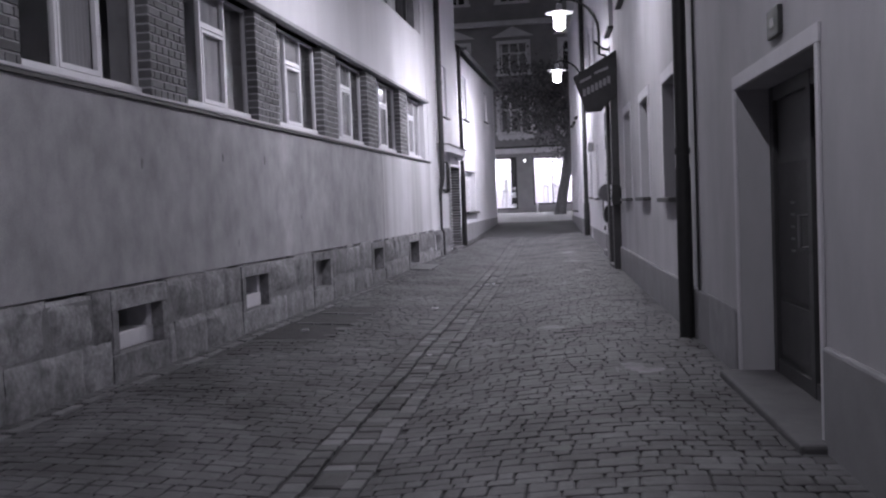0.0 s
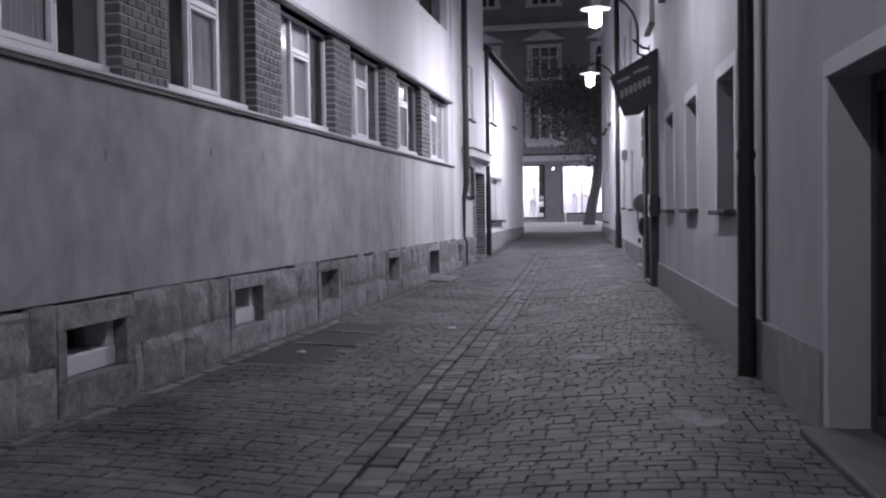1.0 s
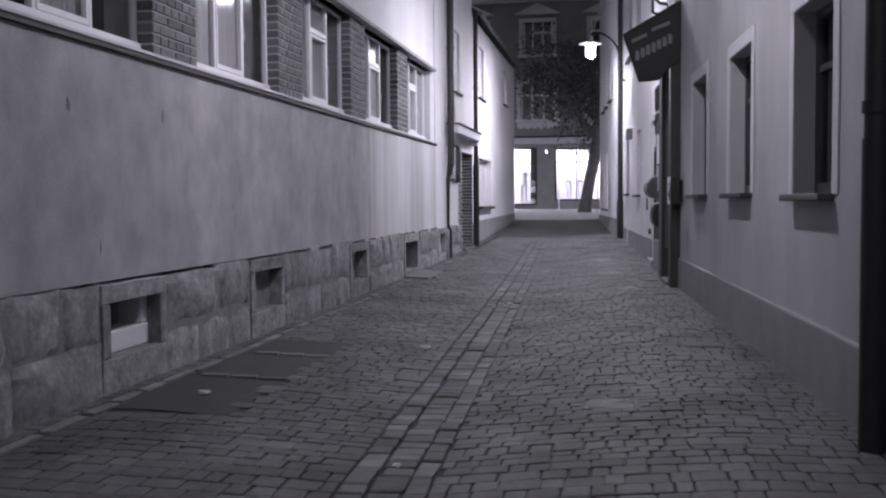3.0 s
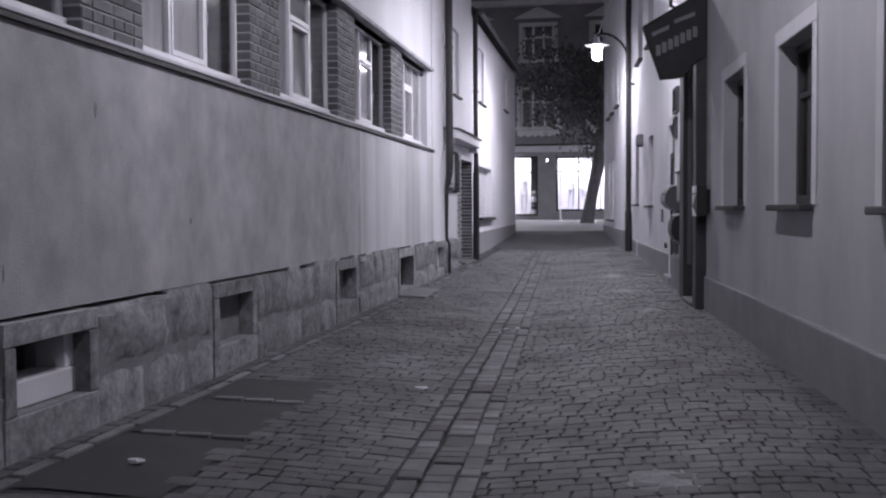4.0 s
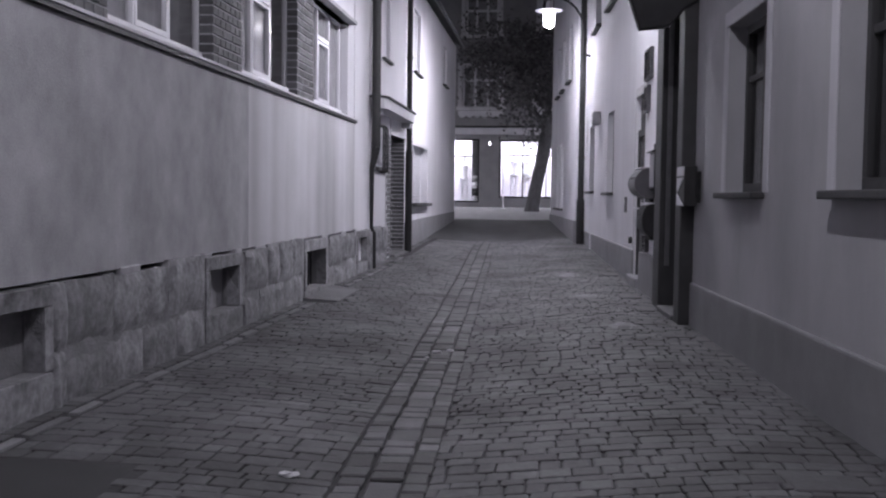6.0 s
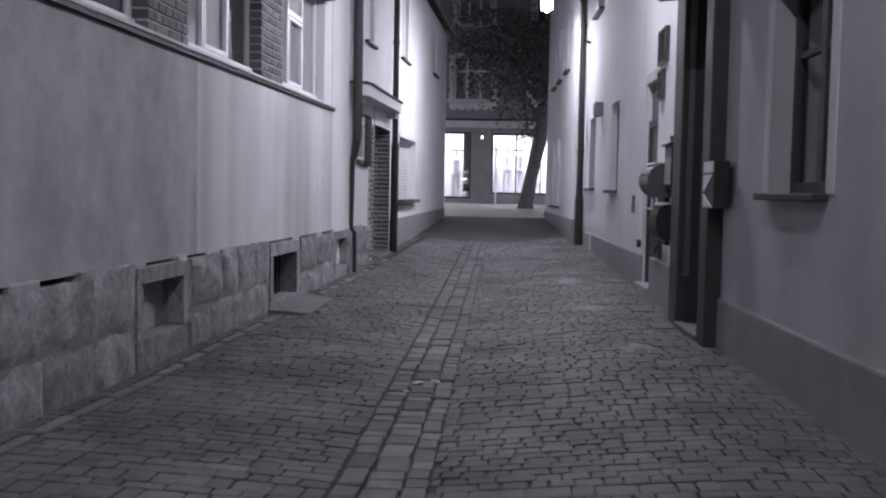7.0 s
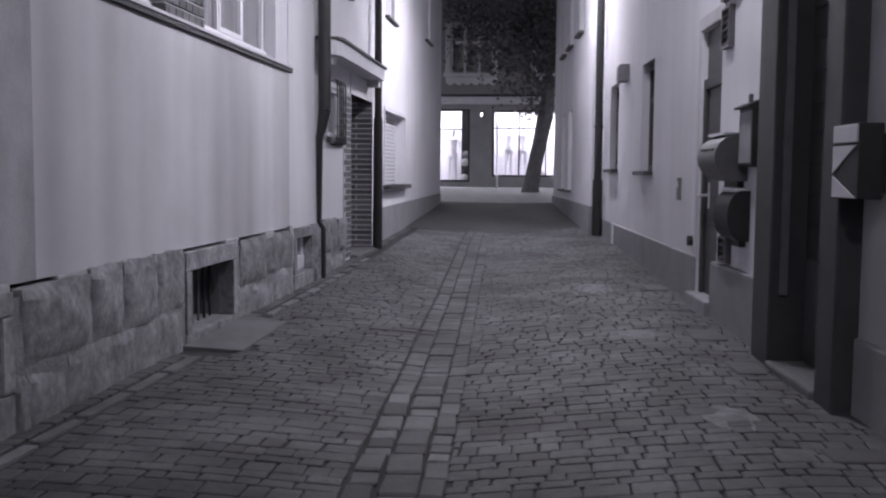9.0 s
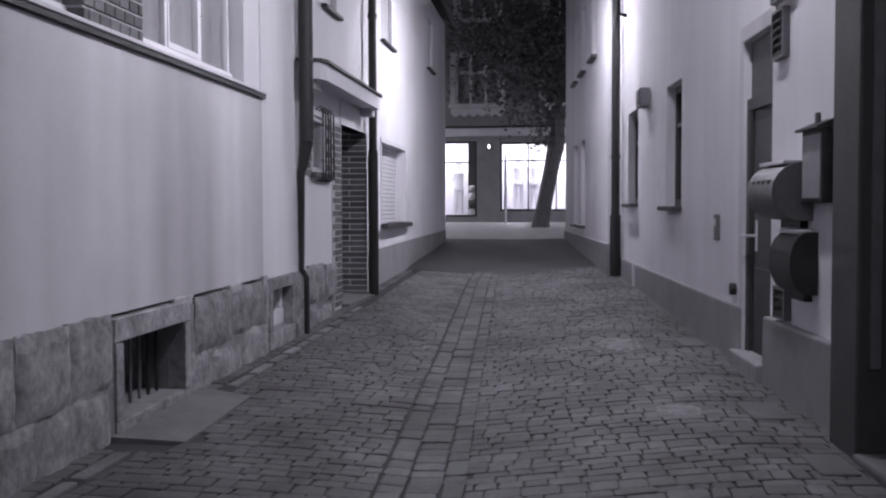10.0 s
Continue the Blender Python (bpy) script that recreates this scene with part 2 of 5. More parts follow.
def strip(name, x0, x1, y0, y1, mat, lift, label, category, step=0.5, bow=0.0):
    """A thin sheet laid on the ground; x0 and x1 are functions of y."""
    bm = bmesh.new()
    k = max(1, round((y1 - y0) / step))
    rows = []
    for i in range(k + 1):
        y = y0 + (y1 - y0) * i / k
        rows.append([bm.verts.new((x0(y) + (x1(y) - x0(y)) * j / 24, y, ground(x0(y) + (x1(y) - x0(y)) * j / 24, y) + lift)) for j in range(25)])
    for a, b in zip(rows, rows[1:]):
        for j in range(24):
            bm.faces.new((a[j], a[j + 1], b[j + 1], b[j]))
    return solid(name, bm, mat, label, category, "structure", True)


strip("road_far", lambda y: -3.9, lambda y: right(min(y, 30.0), -0.1, 0)[0] if y < 30.0 else right_far(min(y, 38.4), -0.1, 0)[0], 31.0, 38.2, ROAD_FAR, -0.004, "worn dark asphalt at the lane's far end", "road")
strip("pavement_far", lambda y: -14, lambda y: 12, 38.2, 45.5, PAVEMENT_FAR, -0.002, "pale paved pedestrian street before the shops", "pavement")


# ---- lane walls, left ----
PIER_START, PIER_STEP, PIER_WIDE = 5.60, 2.76, 0.78
BAYS = [(PIER_START + PIER_STEP * i + PIER_WIDE, PIER_START + PIER_STEP * (i + 1)) for i in range(6)]
BAND_END = 22.22
SILL_Z, LINTEL_Z = 2.65, 3.95
CELLARS = [(7.45, 8.25, 0.48, 0.83), (10.32, 11.05, 0.50, 0.87), (13.0, 13.74, 0.50, 0.88), (16.45, 17.22, 0.50, 0.88), (19.72, 20.68, 0.40, 0.86), (22.78, 23.45, 0.52, 0.89)]
PORCH = (25.88, 27.48, 0.2, 2.63)
GRILLE_WIN = (24.45, 25.10, 2.02, 2.62)


def left_wall():
    bm = bmesh.new()
    wide = [(a - 0.03, b + 0.03, lo - 0.03, hi + 0.03) for a, b, lo, hi in CELLARS]
    band = (-2.0, BAND_END, SILL_Z - 0.066, LINTEL_Z)
    upper = (-2.0, 22.2, 5.5, 6.9)
    wall_boxes(bm, left, -8.0, 22.65, -0.40, -0.012, 0.0, 9.5, [band, upper, (-8.0, 22.65, 0.955, 1.02)] + wide[:5])
    wall_boxes(bm, left, 22.65, 27.6, -0.40, 0.0, 0.0, 9.5, [PORCH, GRILLE_WIN, (24.95, 25.7, 3.88, 5.2), wide[5]])
    w = solid("wall_left", bm, PLASTER_WHITE, "pale rendered wall with vertical weather streaks", "wall", "structure")
    bm = bmesh.new()
    wall_boxes(bm, left, -8.0, 17.62, -0.012, 0.004, 1.02, SILL_Z - 0.066, [])
    solid("render_panel", bm, PLASTER_PANEL, "grey weather-stained cement render below the windows", "wall panel", "structure")
    bm = bmesh.new()
    wall_boxes(bm, left, 17.62, 22.65, -0.012, 0.005, 1.02, SILL_Z - 0.066, [])
    solid("render_panel_clean", bm, PLASTER_CLEAN, "paler render with broad vertical rain streaks", "wall panel", "structure")
    bm = bmesh.new()
    box(bm, left, -8.0, 22.70, -0.14, 0.045, SILL_Z - 0.026, SILL_Z, 0.005)
    solid("sill_course", bm, TRIM_PALE, "continuous thin pale sill under the window band", "sill", "structure")
    # the shadow line below the sill, put in as a dark strip
    bm = bmesh.new()
    box(bm, left, -8.0, 22.69, -0.14, 0.034, SILL_Z - 0.062, SILL_Z - 0.028)
    solid("sill_drip", bm, METAL_DARK, "dark strip standing in for the shadow under the pale sill", "sill", "structure")
    bm = bmesh.new()
    box(bm, left, -8.0, BAND_END + 0.1, -0.14, 0.10, LINTEL_Z, LINTEL_Z + 0.05, 0.006)
    solid("lintel_course", bm, PLASTER_PANEL, "thin projecting edge above the window band", "trim", "structure")
    # room boxes coloured near-black to give the shade indoors
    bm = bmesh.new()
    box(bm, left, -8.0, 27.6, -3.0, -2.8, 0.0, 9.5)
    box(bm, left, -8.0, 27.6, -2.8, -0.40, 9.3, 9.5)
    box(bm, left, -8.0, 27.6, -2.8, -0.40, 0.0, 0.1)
    solid("wall_rooms_left", bm, ROOM_SHADE, "room boxes behind the windows, their shade put in as near-black colour", "interior", "structure")


left_wall()
HEADER = block_mesh("brick", BRICK, 0.05)


def brick_pier(u0, z0, z1, group):
    """A brick pier between two windows, with its near return."""
    th = thing("brick_pier", left(u0, 0, z0), "dark clinker brick pier with pale mortar joints", "pier", group)
    bm = bmesh.new()
    box(bm, left, u0 + 0.010, u0 + PIER_WIDE - 0.006, -0.39, -0.006, z0, z1)
    part("mortar", bm, MORTAR, th, "pale mortar core")
    rnd = random.Random(int(u0 * 100 + z0 * 10))
    spots, courses = [], int((z1 - z0) / 0.0765)
    ch = (z1 - z0) / courses
    for c in range(courses):
        z = z0 + (c + 0.5) * ch
        u = u0
        lens = [0.13] * 6 if c % 2 else [0.065] + [0.13] * 5 + [0.065]
        if rnd.random() < 0.35:
            lens = [0.26, 0.26, 0.26] if c % 2 else [0.13, 0.26, 0.26, 0.13]
        for k, w in enumerate(lens):
            deep = 0.2 if k == 0 else 0.11
            spots.append((LEFT_X + 0.005 - deep / 2, u + w / 2, z, 0, (deep, w - 0.012, ch - 0.014)))
            u += w
    pieces("brick", HEADER, spots, th)


def band_window(i, u0, u1, z0, z1, curtain):
    """A three-light timber window with a casement in the middle."""
    th = thing("window_%d" % i, left(u0, -0.13, z0), "white three-light window with net curtain, unlit behind", "window", "windows of the long band", "structure")
    v0, v1, w = -0.17, -0.12, 0.038
    third = (u1 - u0) / 3
    bm = bmesh.new()
    box(bm, left, u0, u1, v0, v1 + 0.03, z0, z0 + 0.085, 0.006)
    box(bm, left, u0, u1, v0, v1, z1 - w, z1, 0.006)
    for u in (u0, u0 + third - w / 2, u0 + 2 * third - w / 2, u1 - w):
        box(bm, left, u, u + w, v0, v1 + 0.004, z0 + 0.085, z1 - w, 0.006)
    box(bm, left, u0 + third + w / 2, u0 + 2 * third - w / 2, v0, v1, z0 + 0.88, z0 + 0.94, 0.006)
    part("window_frame", bm, FRAME_WHITE, th)
    bm = bmesh.new()
    a, b, c, d = u0 + third + w / 2 + 0.008, u0 + 2 * third - w / 2 - 0.008, z0 + 0.095, z0 + 0.865
    for q in ((a, b, c, c + 0.045), (a, b, d - 0.035, d), (a, a + 0.032, c + 0.045, d - 0.035), (b - 0.032, b, c + 0.045, d - 0.035)):
        box(bm, left, q[0], q[1], v0 + 0.01, v1 + 0.007, q[2], q[3], 0.003)
    part("casement", bm, FRAME_WHITE, th, "white casement with worn paint")
    bm = bmesh.new()
    tube(bm, [left(b - 0.022, v1 + 0.02, z0 + 0.42), left(b - 0.022, v1 + 0.035, z0 + 0.42), left(b - 0.022, v1 + 0.035, z0 + 0.52)], 0.007, 8)
    part("handle", bm, METAL_PALE, th, "small pale window handle")
    for k, (a, b) in enumerate(((u0 + w, u0 + third - w / 2), (u0 + third + w / 2, u0 + 2 * third - w / 2), (u0 + 2 * third + w / 2, u1 - w))):
        bm = bmesh.new()
        box(bm, left, a, b, -0.150, -0.146, z0 + 0.06, z1 - w)
        part("pane", bm, GLASS, th, "dark reflecting pane")
    for a, b in curtain:
        bm = bmesh.new()
        n = 36
        pts = [(u0 + (u1 - u0) * (a + (b - a) * k / n), -0.168 + 0.007 * math.sin(k * 1.7)) for k in range(n + 1)]
        row0 = [bm.verts.new(left(u, v, z0 + 0.02)) for u, v in pts]
        row1 = [bm.verts.new(left(u, v, z1)) for u, v in pts]
        row2 = [bm.verts.new(left(u, v - 0.004, z1)) for u, v in pts]
        row3 = [bm.verts.new(left(u, v - 0.004, z0 + 0.02)) for u, v in pts]
        for r, s in ((row0, row1), (row1, row2), (row2, row3), (row3, row0)):
            for k in range(n):
                bm.faces.new((r[k], r[k + 1], s[k + 1], s[k]))
        part("curtain", bm, CURTAIN, th, "hanging net curtain", True)


for i in range(-1, 6):
    brick_pier(PIER_START + PIER_STEP * i, SILL_Z, LINTEL_Z, "brick piers of the window band")
CURTAINS = [[(0.34, 0.64)], [(0.0, 0.2), (0.34, 0.65)], [(0.0, 0.66)], [(0.02, 0.66)], [(0.02, 0.66)], [(0.01, 0.99)]]
for i, (a, b) in enumerate(BAYS):
    band_window(i + 1, a, min(b, BAND_END - 0.02), SILL_Z, LINTEL_Z, CURTAINS[i])
band_window(7, PIER_START - PIER_STEP + PIER_WIDE, PIER_START, SILL_Z, LINTEL_Z, [(0.3, 0.7)])


def upper_windows():
    for k, u in enumerate((8.3, 11.1, 13.9, 16.7, 19.5)):
        th = thing("window_%d" % (10 + k), left(u, -0.2, 5.45), "dark upper window in a pale frame", "window", "upper windows", "structure")
        bm = bmesh.new()
        for q in ((u, u + 2.0, 5.5, 5.56), (u, u + 2.0, 6.82, 6.9), (u, u + 0.06, 5.52, 6.82), (u + 0.97, u + 1.03, 5.52, 6.82), (u + 1.94, u + 2.0, 5.52, 6.82)):
            box(bm, left, q[0], q[1], -0.24, -0.18, q[2], q[3])
        part("window_frame", bm, METAL_GREY, th)
        for a in (u + 0.06, u + 1.03):
            bm = bmesh.new()
            box(bm, left, a, a + 0.91, -0.215, -0.21, 5.52, 6.82)
            part("pane", bm, GLASS, th)
        bm = bmesh.new()
        box(bm, left, u + 2.0, u + 2.8 if k < 4 else 22.2, -0.38, -0.02, 5.5, 6.9)
        part("pier", bm, PLASTER_PANEL, th, "grey rendered pier")


upper_windows()


# ---- stone plinth on the left ----
def hewn_stone(seed):
    """A unit block whose face towards the lane is a lumpy, rounded cushion."""
    rnd = random.Random(seed)
    waves = [(rnd.uniform(2, 9), rnd.uniform(2, 9), rnd.uniform(0, 6.3), rnd.uniform(0.01, 0.032)) for _ in range(7)]
    ny, nz = 9, 7
    bm = bmesh.new()
    face = []
    for j in range(nz):
        row = []
        for i in range(ny):
            y, z = i / (ny - 1) - 0.5, j / (nz - 1) - 0.5
            rim = max(abs(2 * y) ** 5, abs(2 * z) ** 4)
            x = 0.40 - 0.18 * rim + sum(h * math.sin(p * y + q * z + o) for p, q, o, h in waves) * (1 - 0.6 * rim) + rnd.uniform(-0.03, 0.03)
            edge = i in (0, ny - 1) or j in (0, nz - 1)
            wob = 0.012 if edge else 0.02
            row.append(bm.verts.new((x, y + rnd.uniform(-wob, wob), z + rnd.uniform(-wob, wob) * 1.6)))
        face.append(row)
    for r0, r1 in zip(face, face[1:]):
        for i in range(ny - 1):
            bm.faces.new((r0[i], r0[i + 1], r1[i + 1], r1[i]))
    ring = face[0] + [r[-1] for r in face[1:]] + face[-1][-2::-1] + [r[0] for r in face[-2:0:-1]]
    back = [bm.verts.new((-0.5, v.co.y, v.co.z)) for v in ring]
    for i in range(len(ring)):
        bm.faces.new((ring[i], back[i], back[(i + 1) % len(ring)], ring[(i + 1) % len(ring)]))
    bm.faces.new(back)
    return mesh_of("stone", bm, STONE, True)


def plinth():
    bm = bmesh.new()
    wall_boxes(bm, left, -8.0, 25.34, -0.3, 0.036, 0.0, 0.96, CELLARS)
    base = solid("plinth_left", bm, PLINTH_JOINT, "rough sandstone plinth along the foot of the wall", "plinth", "structure")
    meshes = [hewn_stone(k) for k in range(3, 11)]
    flat = [block_mesh("stone", STONE, 0.03, 0.008, k) for k in (3, 4)]
    rnd = random.Random(12)
    for lo, hi in ((0.16, 0.60), (0.60, 0.985)):
        u = 0.4
        while u < 25.3:
            w = min(rnd.uniform(0.42, 1.0), 25.36 - u)
            spans = [(u, u + w)]
            for c in CELLARS:
                out = []
                for a, b in spans:
                    if c[1] + 0.10 <= a or c[0] - 0.10 >= b:
                        out.append((a, b))
                        continue
                    if a < c[0] - 0.10:
                        out.append((a, c[0] - 0.10))
                    if b > c[1] + 0.10:
                        out.append((c[1] + 0.10, b))
                spans = out
            for a, b in spans:
                if b - a > 0.12:
                    top = hi + ((rnd.choice((-0.02, -0.005, 0.01, 0.04)) if u > 14.5 else rnd.choice((0.004, 0.01, 0.016, 0.024))) if hi > 0.95 else rnd.uniform(-0.05, 0.05))
                    ob = new("stone", rnd.choice(meshes))
                    ob.matrix_basis = Matrix.LocRotScale((LEFT_X + rnd.uniform(-0.012, 0.012), (a + b) / 2, (lo + top) / 2), None, (0.15, b - a + 0.004, top - lo + 0.004))
                    attach(ob, base)
            u += w
    for a, b, lo, hi in CELLARS:
        for k, q in enumerate(((a - 0.1, b + 0.1, hi, 1.0), (a - 0.1, b + 0.1, 0.16, lo), (a - 0.1, a, lo, hi), (b, b + 0.1, lo, hi))):
            ob = new("stone", flat[k % 2])
            ob.matrix_basis = Matrix.LocRotScale((LEFT_X - 0.012, (q[0] + q[1]) / 2, (q[2] + q[3]) / 2), None, (0.13, q[1] - q[0], q[3] - q[2] - 0.006))
            attach(ob, base)
    # mortar dabs that close the slit below the render here and there
    u = 14.8
    while u < 22.4:
        l = rnd.uniform(0.12, 0.5)
        bm = bmesh.new()
        box(bm, left, u, u + l, -0.03, rnd.uniform(0.02, 0.05), 0.955, rnd.uniform(1.015, 1.035), 0.012)
        part("mortar_fillet", bm, FILLET, base, "pale mortar closing the slit")
        u += l + rnd.uniform(0.35, 1.1)


plinth()


def cellar_window(i, a, b, lo, hi, style):
    names = {"frame": "small cellar window with a pale painted frame", "blocked": "cellar opening closed with a grey board", "bars": "barred cellar opening with upright iron bars"}
    th = thing("cellar_window_%d" % i, left(a, -0.2, lo), names[style], "cellar window", "cellar windows", "structure")
    if style == "frame":
        bm = bmesh.new()
        mid = lo + (hi - lo) * 0.42
        box(bm, left, a + 0.005, b - 0.005, -0.28, -0.04, lo + 0.005, mid, 0.01)
        box(bm, left, b - 0.10, b - 0.005, -0.28, -0.05, mid, hi, 0.01)
        box(bm, left, a + 0.005, a + 0.05, -0.28, -0.05, mid, hi, 0.01)
        part("window_frame", bm, FRAME_WHITE, th, "pale painted frame")
        bm = bmesh.new()
        box(bm, left, a + 0.05, b - 0.10, -0.24, -0.235, mid, hi)
        part("pane", bm, GLASS, th)
    elif style == "blocked":
        bm = bmesh.new()
        back = -0.08 if i == 3 else -0.11
        box(bm, left, a + 0.004, b - 0.004, -0.28, back, lo, hi - 0.004, 0.008)
        board = part("board", bm, PLINTH_JOINT if i == 3 else CONCRETE, th, "rough cement infill" if i == 3 else "grey board set back in the opening")
        if i == 4:
            bm = bmesh.new()
            box(bm, left, a + 0.02, a + 0.40, back, back + 0.04, lo + 0.01, hi - 0.10, 0.006)
            part("panel", bm, CONCRETE, board)
    else:
        for k in range(7):
            u = a + (b - a) * (k + 0.5) / 7
            bm = bmesh.new()
            tube(bm, [left(u, -0.13, lo - 0.02), left(u, -0.13, hi + 0.02)], 0.012, 8)
            part("bar", bm, METAL_GREY if k in (3, 4) else METAL_DARK, th)
    # near-black sheet puts the shade into the back of the opening
    bm = bmesh.new()
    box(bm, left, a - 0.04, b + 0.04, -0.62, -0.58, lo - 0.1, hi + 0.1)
    part("backing", bm, ROOM_SHADE, th)


for i, c in enumerate(CELLARS):
    cellar_window(i + 1, *c, ("frame", "frame", "blocked", "blocked", "bars", "frame")[i])


# ---- porch, pipes and canopy at the end of the long building ----
def porch():
    th = thing("brick_porch", left(25.9, 0, 0.4), "recessed doorway between dark brick jambs", "doorway", "", "structure")
    bm = bmesh.new()
    box(bm, left, 27.485, 27.52, -0.39, 0.006, 0.3, 2.62)
    box(bm, left, 25.36, 25.88, -0.12, 0.006, 0.45, 2.63)
    box(bm, left, 24.02, 24.445, -0.02, 0.006, 1.96, 2.70)
    box(bm, left, 25.105, 25.358, -0.02, 0.006, 1.96, 2.70)
    part("mortar", bm, MORTAR, th, "pale mortar joints")
    spots = []
    for c in range(29):
        z = 0.45 + c * 0.0765
        lens = [0.24, 0.13] if c % 2 == 0 else [0.37]
        x = LEFT_X + 0.004
        for w in lens:
            spots.append((x - w / 2, 27.505, z, 0, (w - 0.012, 0.06, 0.064)))
            x -= w
    for c in range(28):
        z = 0.49 + c * 0.0765
        u = 25.50 if c % 2 else 25.38
        while u < 25.86:
            w = min(0.125, 25.885 - u)
            spots.append((LEFT_X - 0.045, u + w / 2, z, 0, (0.11, w - 0.012, 0.064)))
            u += 0.125
    for c in range(9):
        z = 2.0 + c * 0.0765
        u = 24.04 + (0.06 if c % 2 else 0)
        while u < 25.36:
            if u + 0.12 < 24.46 or 25.09 < u < 25.26:
                spots.append((LEFT_X - 0.02, u + 0.06, z, 0, (0.07, 0.112, 0.064)))
            u += 0.125
    pieces("brick", HEADER, spots, th)
    bm = bmesh.new()
    box(bm, left, 25.88, 27.48, -0.39, -0.34, 0.4, 2.63)
    door = part("door", bm, WOOD_DARK, th, "dark timber door in shadow")
    bm = bmesh.new()
    for k in range(2):
        box(bm, left, 26.02 + 0.72 * k, 26.60 + 0.72 * k, -0.342, -0.325, 0.6, 2.4, 0.008)
    part("panel", bm, WOOD_DARK, door)
    bm = bmesh.new()
    box(bm, left, 25.84, 27.55, -0.4, 0.10, 0.2, 0.47, 0.02)
    part("threshold", bm, SLAB, th, "pale worn stone threshold")
    bm = bmesh.new()
    box(bm, left, 25.8, 27.55, -0.2, 0.02, 2.63, 2.91, 0.004)
    part("lintel", bm, TRIM_PALE, th, "pale rendered lintel")


porch()


def grille():
    a, b, lo, hi = GRILLE_WIN
    th = thing("window_8", left(a, -0.1, lo), "small window behind a bent iron basket grille", "window", "", "structure")
    bm = bmesh.new()
    for q in ((a, b, lo, lo + 0.05), (a, b, hi - 0.05, hi), (a, a + 0.12, lo + 0.05, hi - 0.05), (b - 0.05, b, lo + 0.05, hi - 0.05)):
        box(bm, left, q[0], q[1], -0.08, -0.02, q[2], q[3])
    part("window_frame", bm, FRAME_WHITE, th)
    bm = bmesh.new()
    box(bm, left, a + 0.12, b - 0.05, -0.06, -0.055, lo + 0.05, hi - 0.05)
    part("pane", bm, GLASS, th)
    bm = bmesh.new()
    box(bm, left, a - 0.1, b + 0.15, -0.13, 0.07, lo - 0.07, lo - 0.01, 0.008)
    part("window_sill", bm, STONE_DARK, th)
    for k in range(5):
        u = a + 0.18 + (b - a - 0.14) * k / 4
        bm = bmesh.new()
        tube(bm, [left(u, 0.0, hi + 0.06), left(u, 0.05, hi + 0.10), left(u, 0.08, hi + 0.04), left(u, 0.08, lo - 0.08), left(u, 0.0, lo - 0.1)], 0.010, 8)
        part("bar", bm, METAL_DARK, th)
    for z in (lo + 0.12, hi - 0.1):
        bm = bmesh.new()
        tube(bm, [left(a + 0.15, 0.07, z), left(b + 0.07, 0.07, z)], 0.009, 8)
        part("cross_bar", bm, METAL_DARK, th)


grille()


def canopy():
    th = thing("porch_canopy", left(25, 0, 2.91), "pale rendered flat canopy with a dark metal edge", "canopy", "", "structure")
    bm = bmesh.new()
    ring = [(23.86, 0.0), (23.86, 0.12), (23.93, 0.22), (24.06, 0.26), (27.1, 0.26), (27.1, 0.0)]
    prism(bm, left, [(u, v, 2.92) for u, v in ring], [(u, v, 3.09) for u, v in ring])
    part("slab", bm, TRIM_PALE, th)
    bm = bmesh.new()
    ring = [(23.83, 0.0), (23.83, 0.13), (23.91, 0.25), (24.05, 0.29), (27.15, 0.29), (27.15, 0.0)]
    prism(bm, left, [(u, v, 3.09) for u, v in ring], [(u, v, 3.12) for u, v in ring])
    part("metal_edge", bm, METAL_DARK, th, "thin dark sheet-metal edge")
    bm = bmesh.new()
    box(bm, left, 24.0, 24.22, 0.03, 0.16, 2.83, 2.92, 0.01)
    part("bracket", bm, TRIM_PALE, th)
    bm = bmesh.new()
    box(bm, left, 26.9, 27.08, 0.03, 0.2, 2.82, 2.92, 0.01)
    part("bracket", bm, TRIM_PALE, th)


canopy()


def downpipe(name, f, u, v, z0, z1, r, label, cuts=(), hopper=None):
    th = thing(name, f(u, v, z0), label, "downpipe", "rainwater pipes")
    bm = bmesh.new()
    tube(bm, [f(u, v, z0), f(u, v, z1)], r, 14)
    part("pipe", bm, METAL_DARK, th, "", True)
    for z in cuts:
        bm = bmesh.new()
        tube(bm, [f(u, v, z - 0.03), f(u, v, z + 0.03)], r + 0.012, 14)
        part("collar", bm, METAL_DARK, th, "", True)
    return th


pipe_a = downpipe("downpipe", left, 23.76, 0.12, 2.30, 9.3, 0.072, "thick dark downpipe narrowing to a thin lead", (4.6, 6.8))
bm = bmesh.new()
tube(bm, [left(23.76, 0.12, 2.30), left(23.77, 0.08, 2.05), left(23.78, 0.055, 1.98), left(23.79, 0.05, 1.02), left(23.80, 0.10, 0.94), left(23.80, 0.10, 0.25)], [0.072, 0.05, 0.04, 0.028, 0.026, 0.026], 12)
part("lead", bm, METAL_DARK, pipe_a, "thin pipe down to the ground", True)
pipe_b = downpipe("downpipe", left, 27.35, 0.12, 0.42, 6.0, 0.055, "dark round downpipe beside the brick porch", (2.37, 4.2))
bm = bmesh.new()
tube(bm, [left(27.35, 0.12, 0.40), left(27.35, 0.12, 2.35)], 0.07, 14)
part("standpipe", bm, METAL_DARK, pipe_b, "thicker iron standpipe", True)


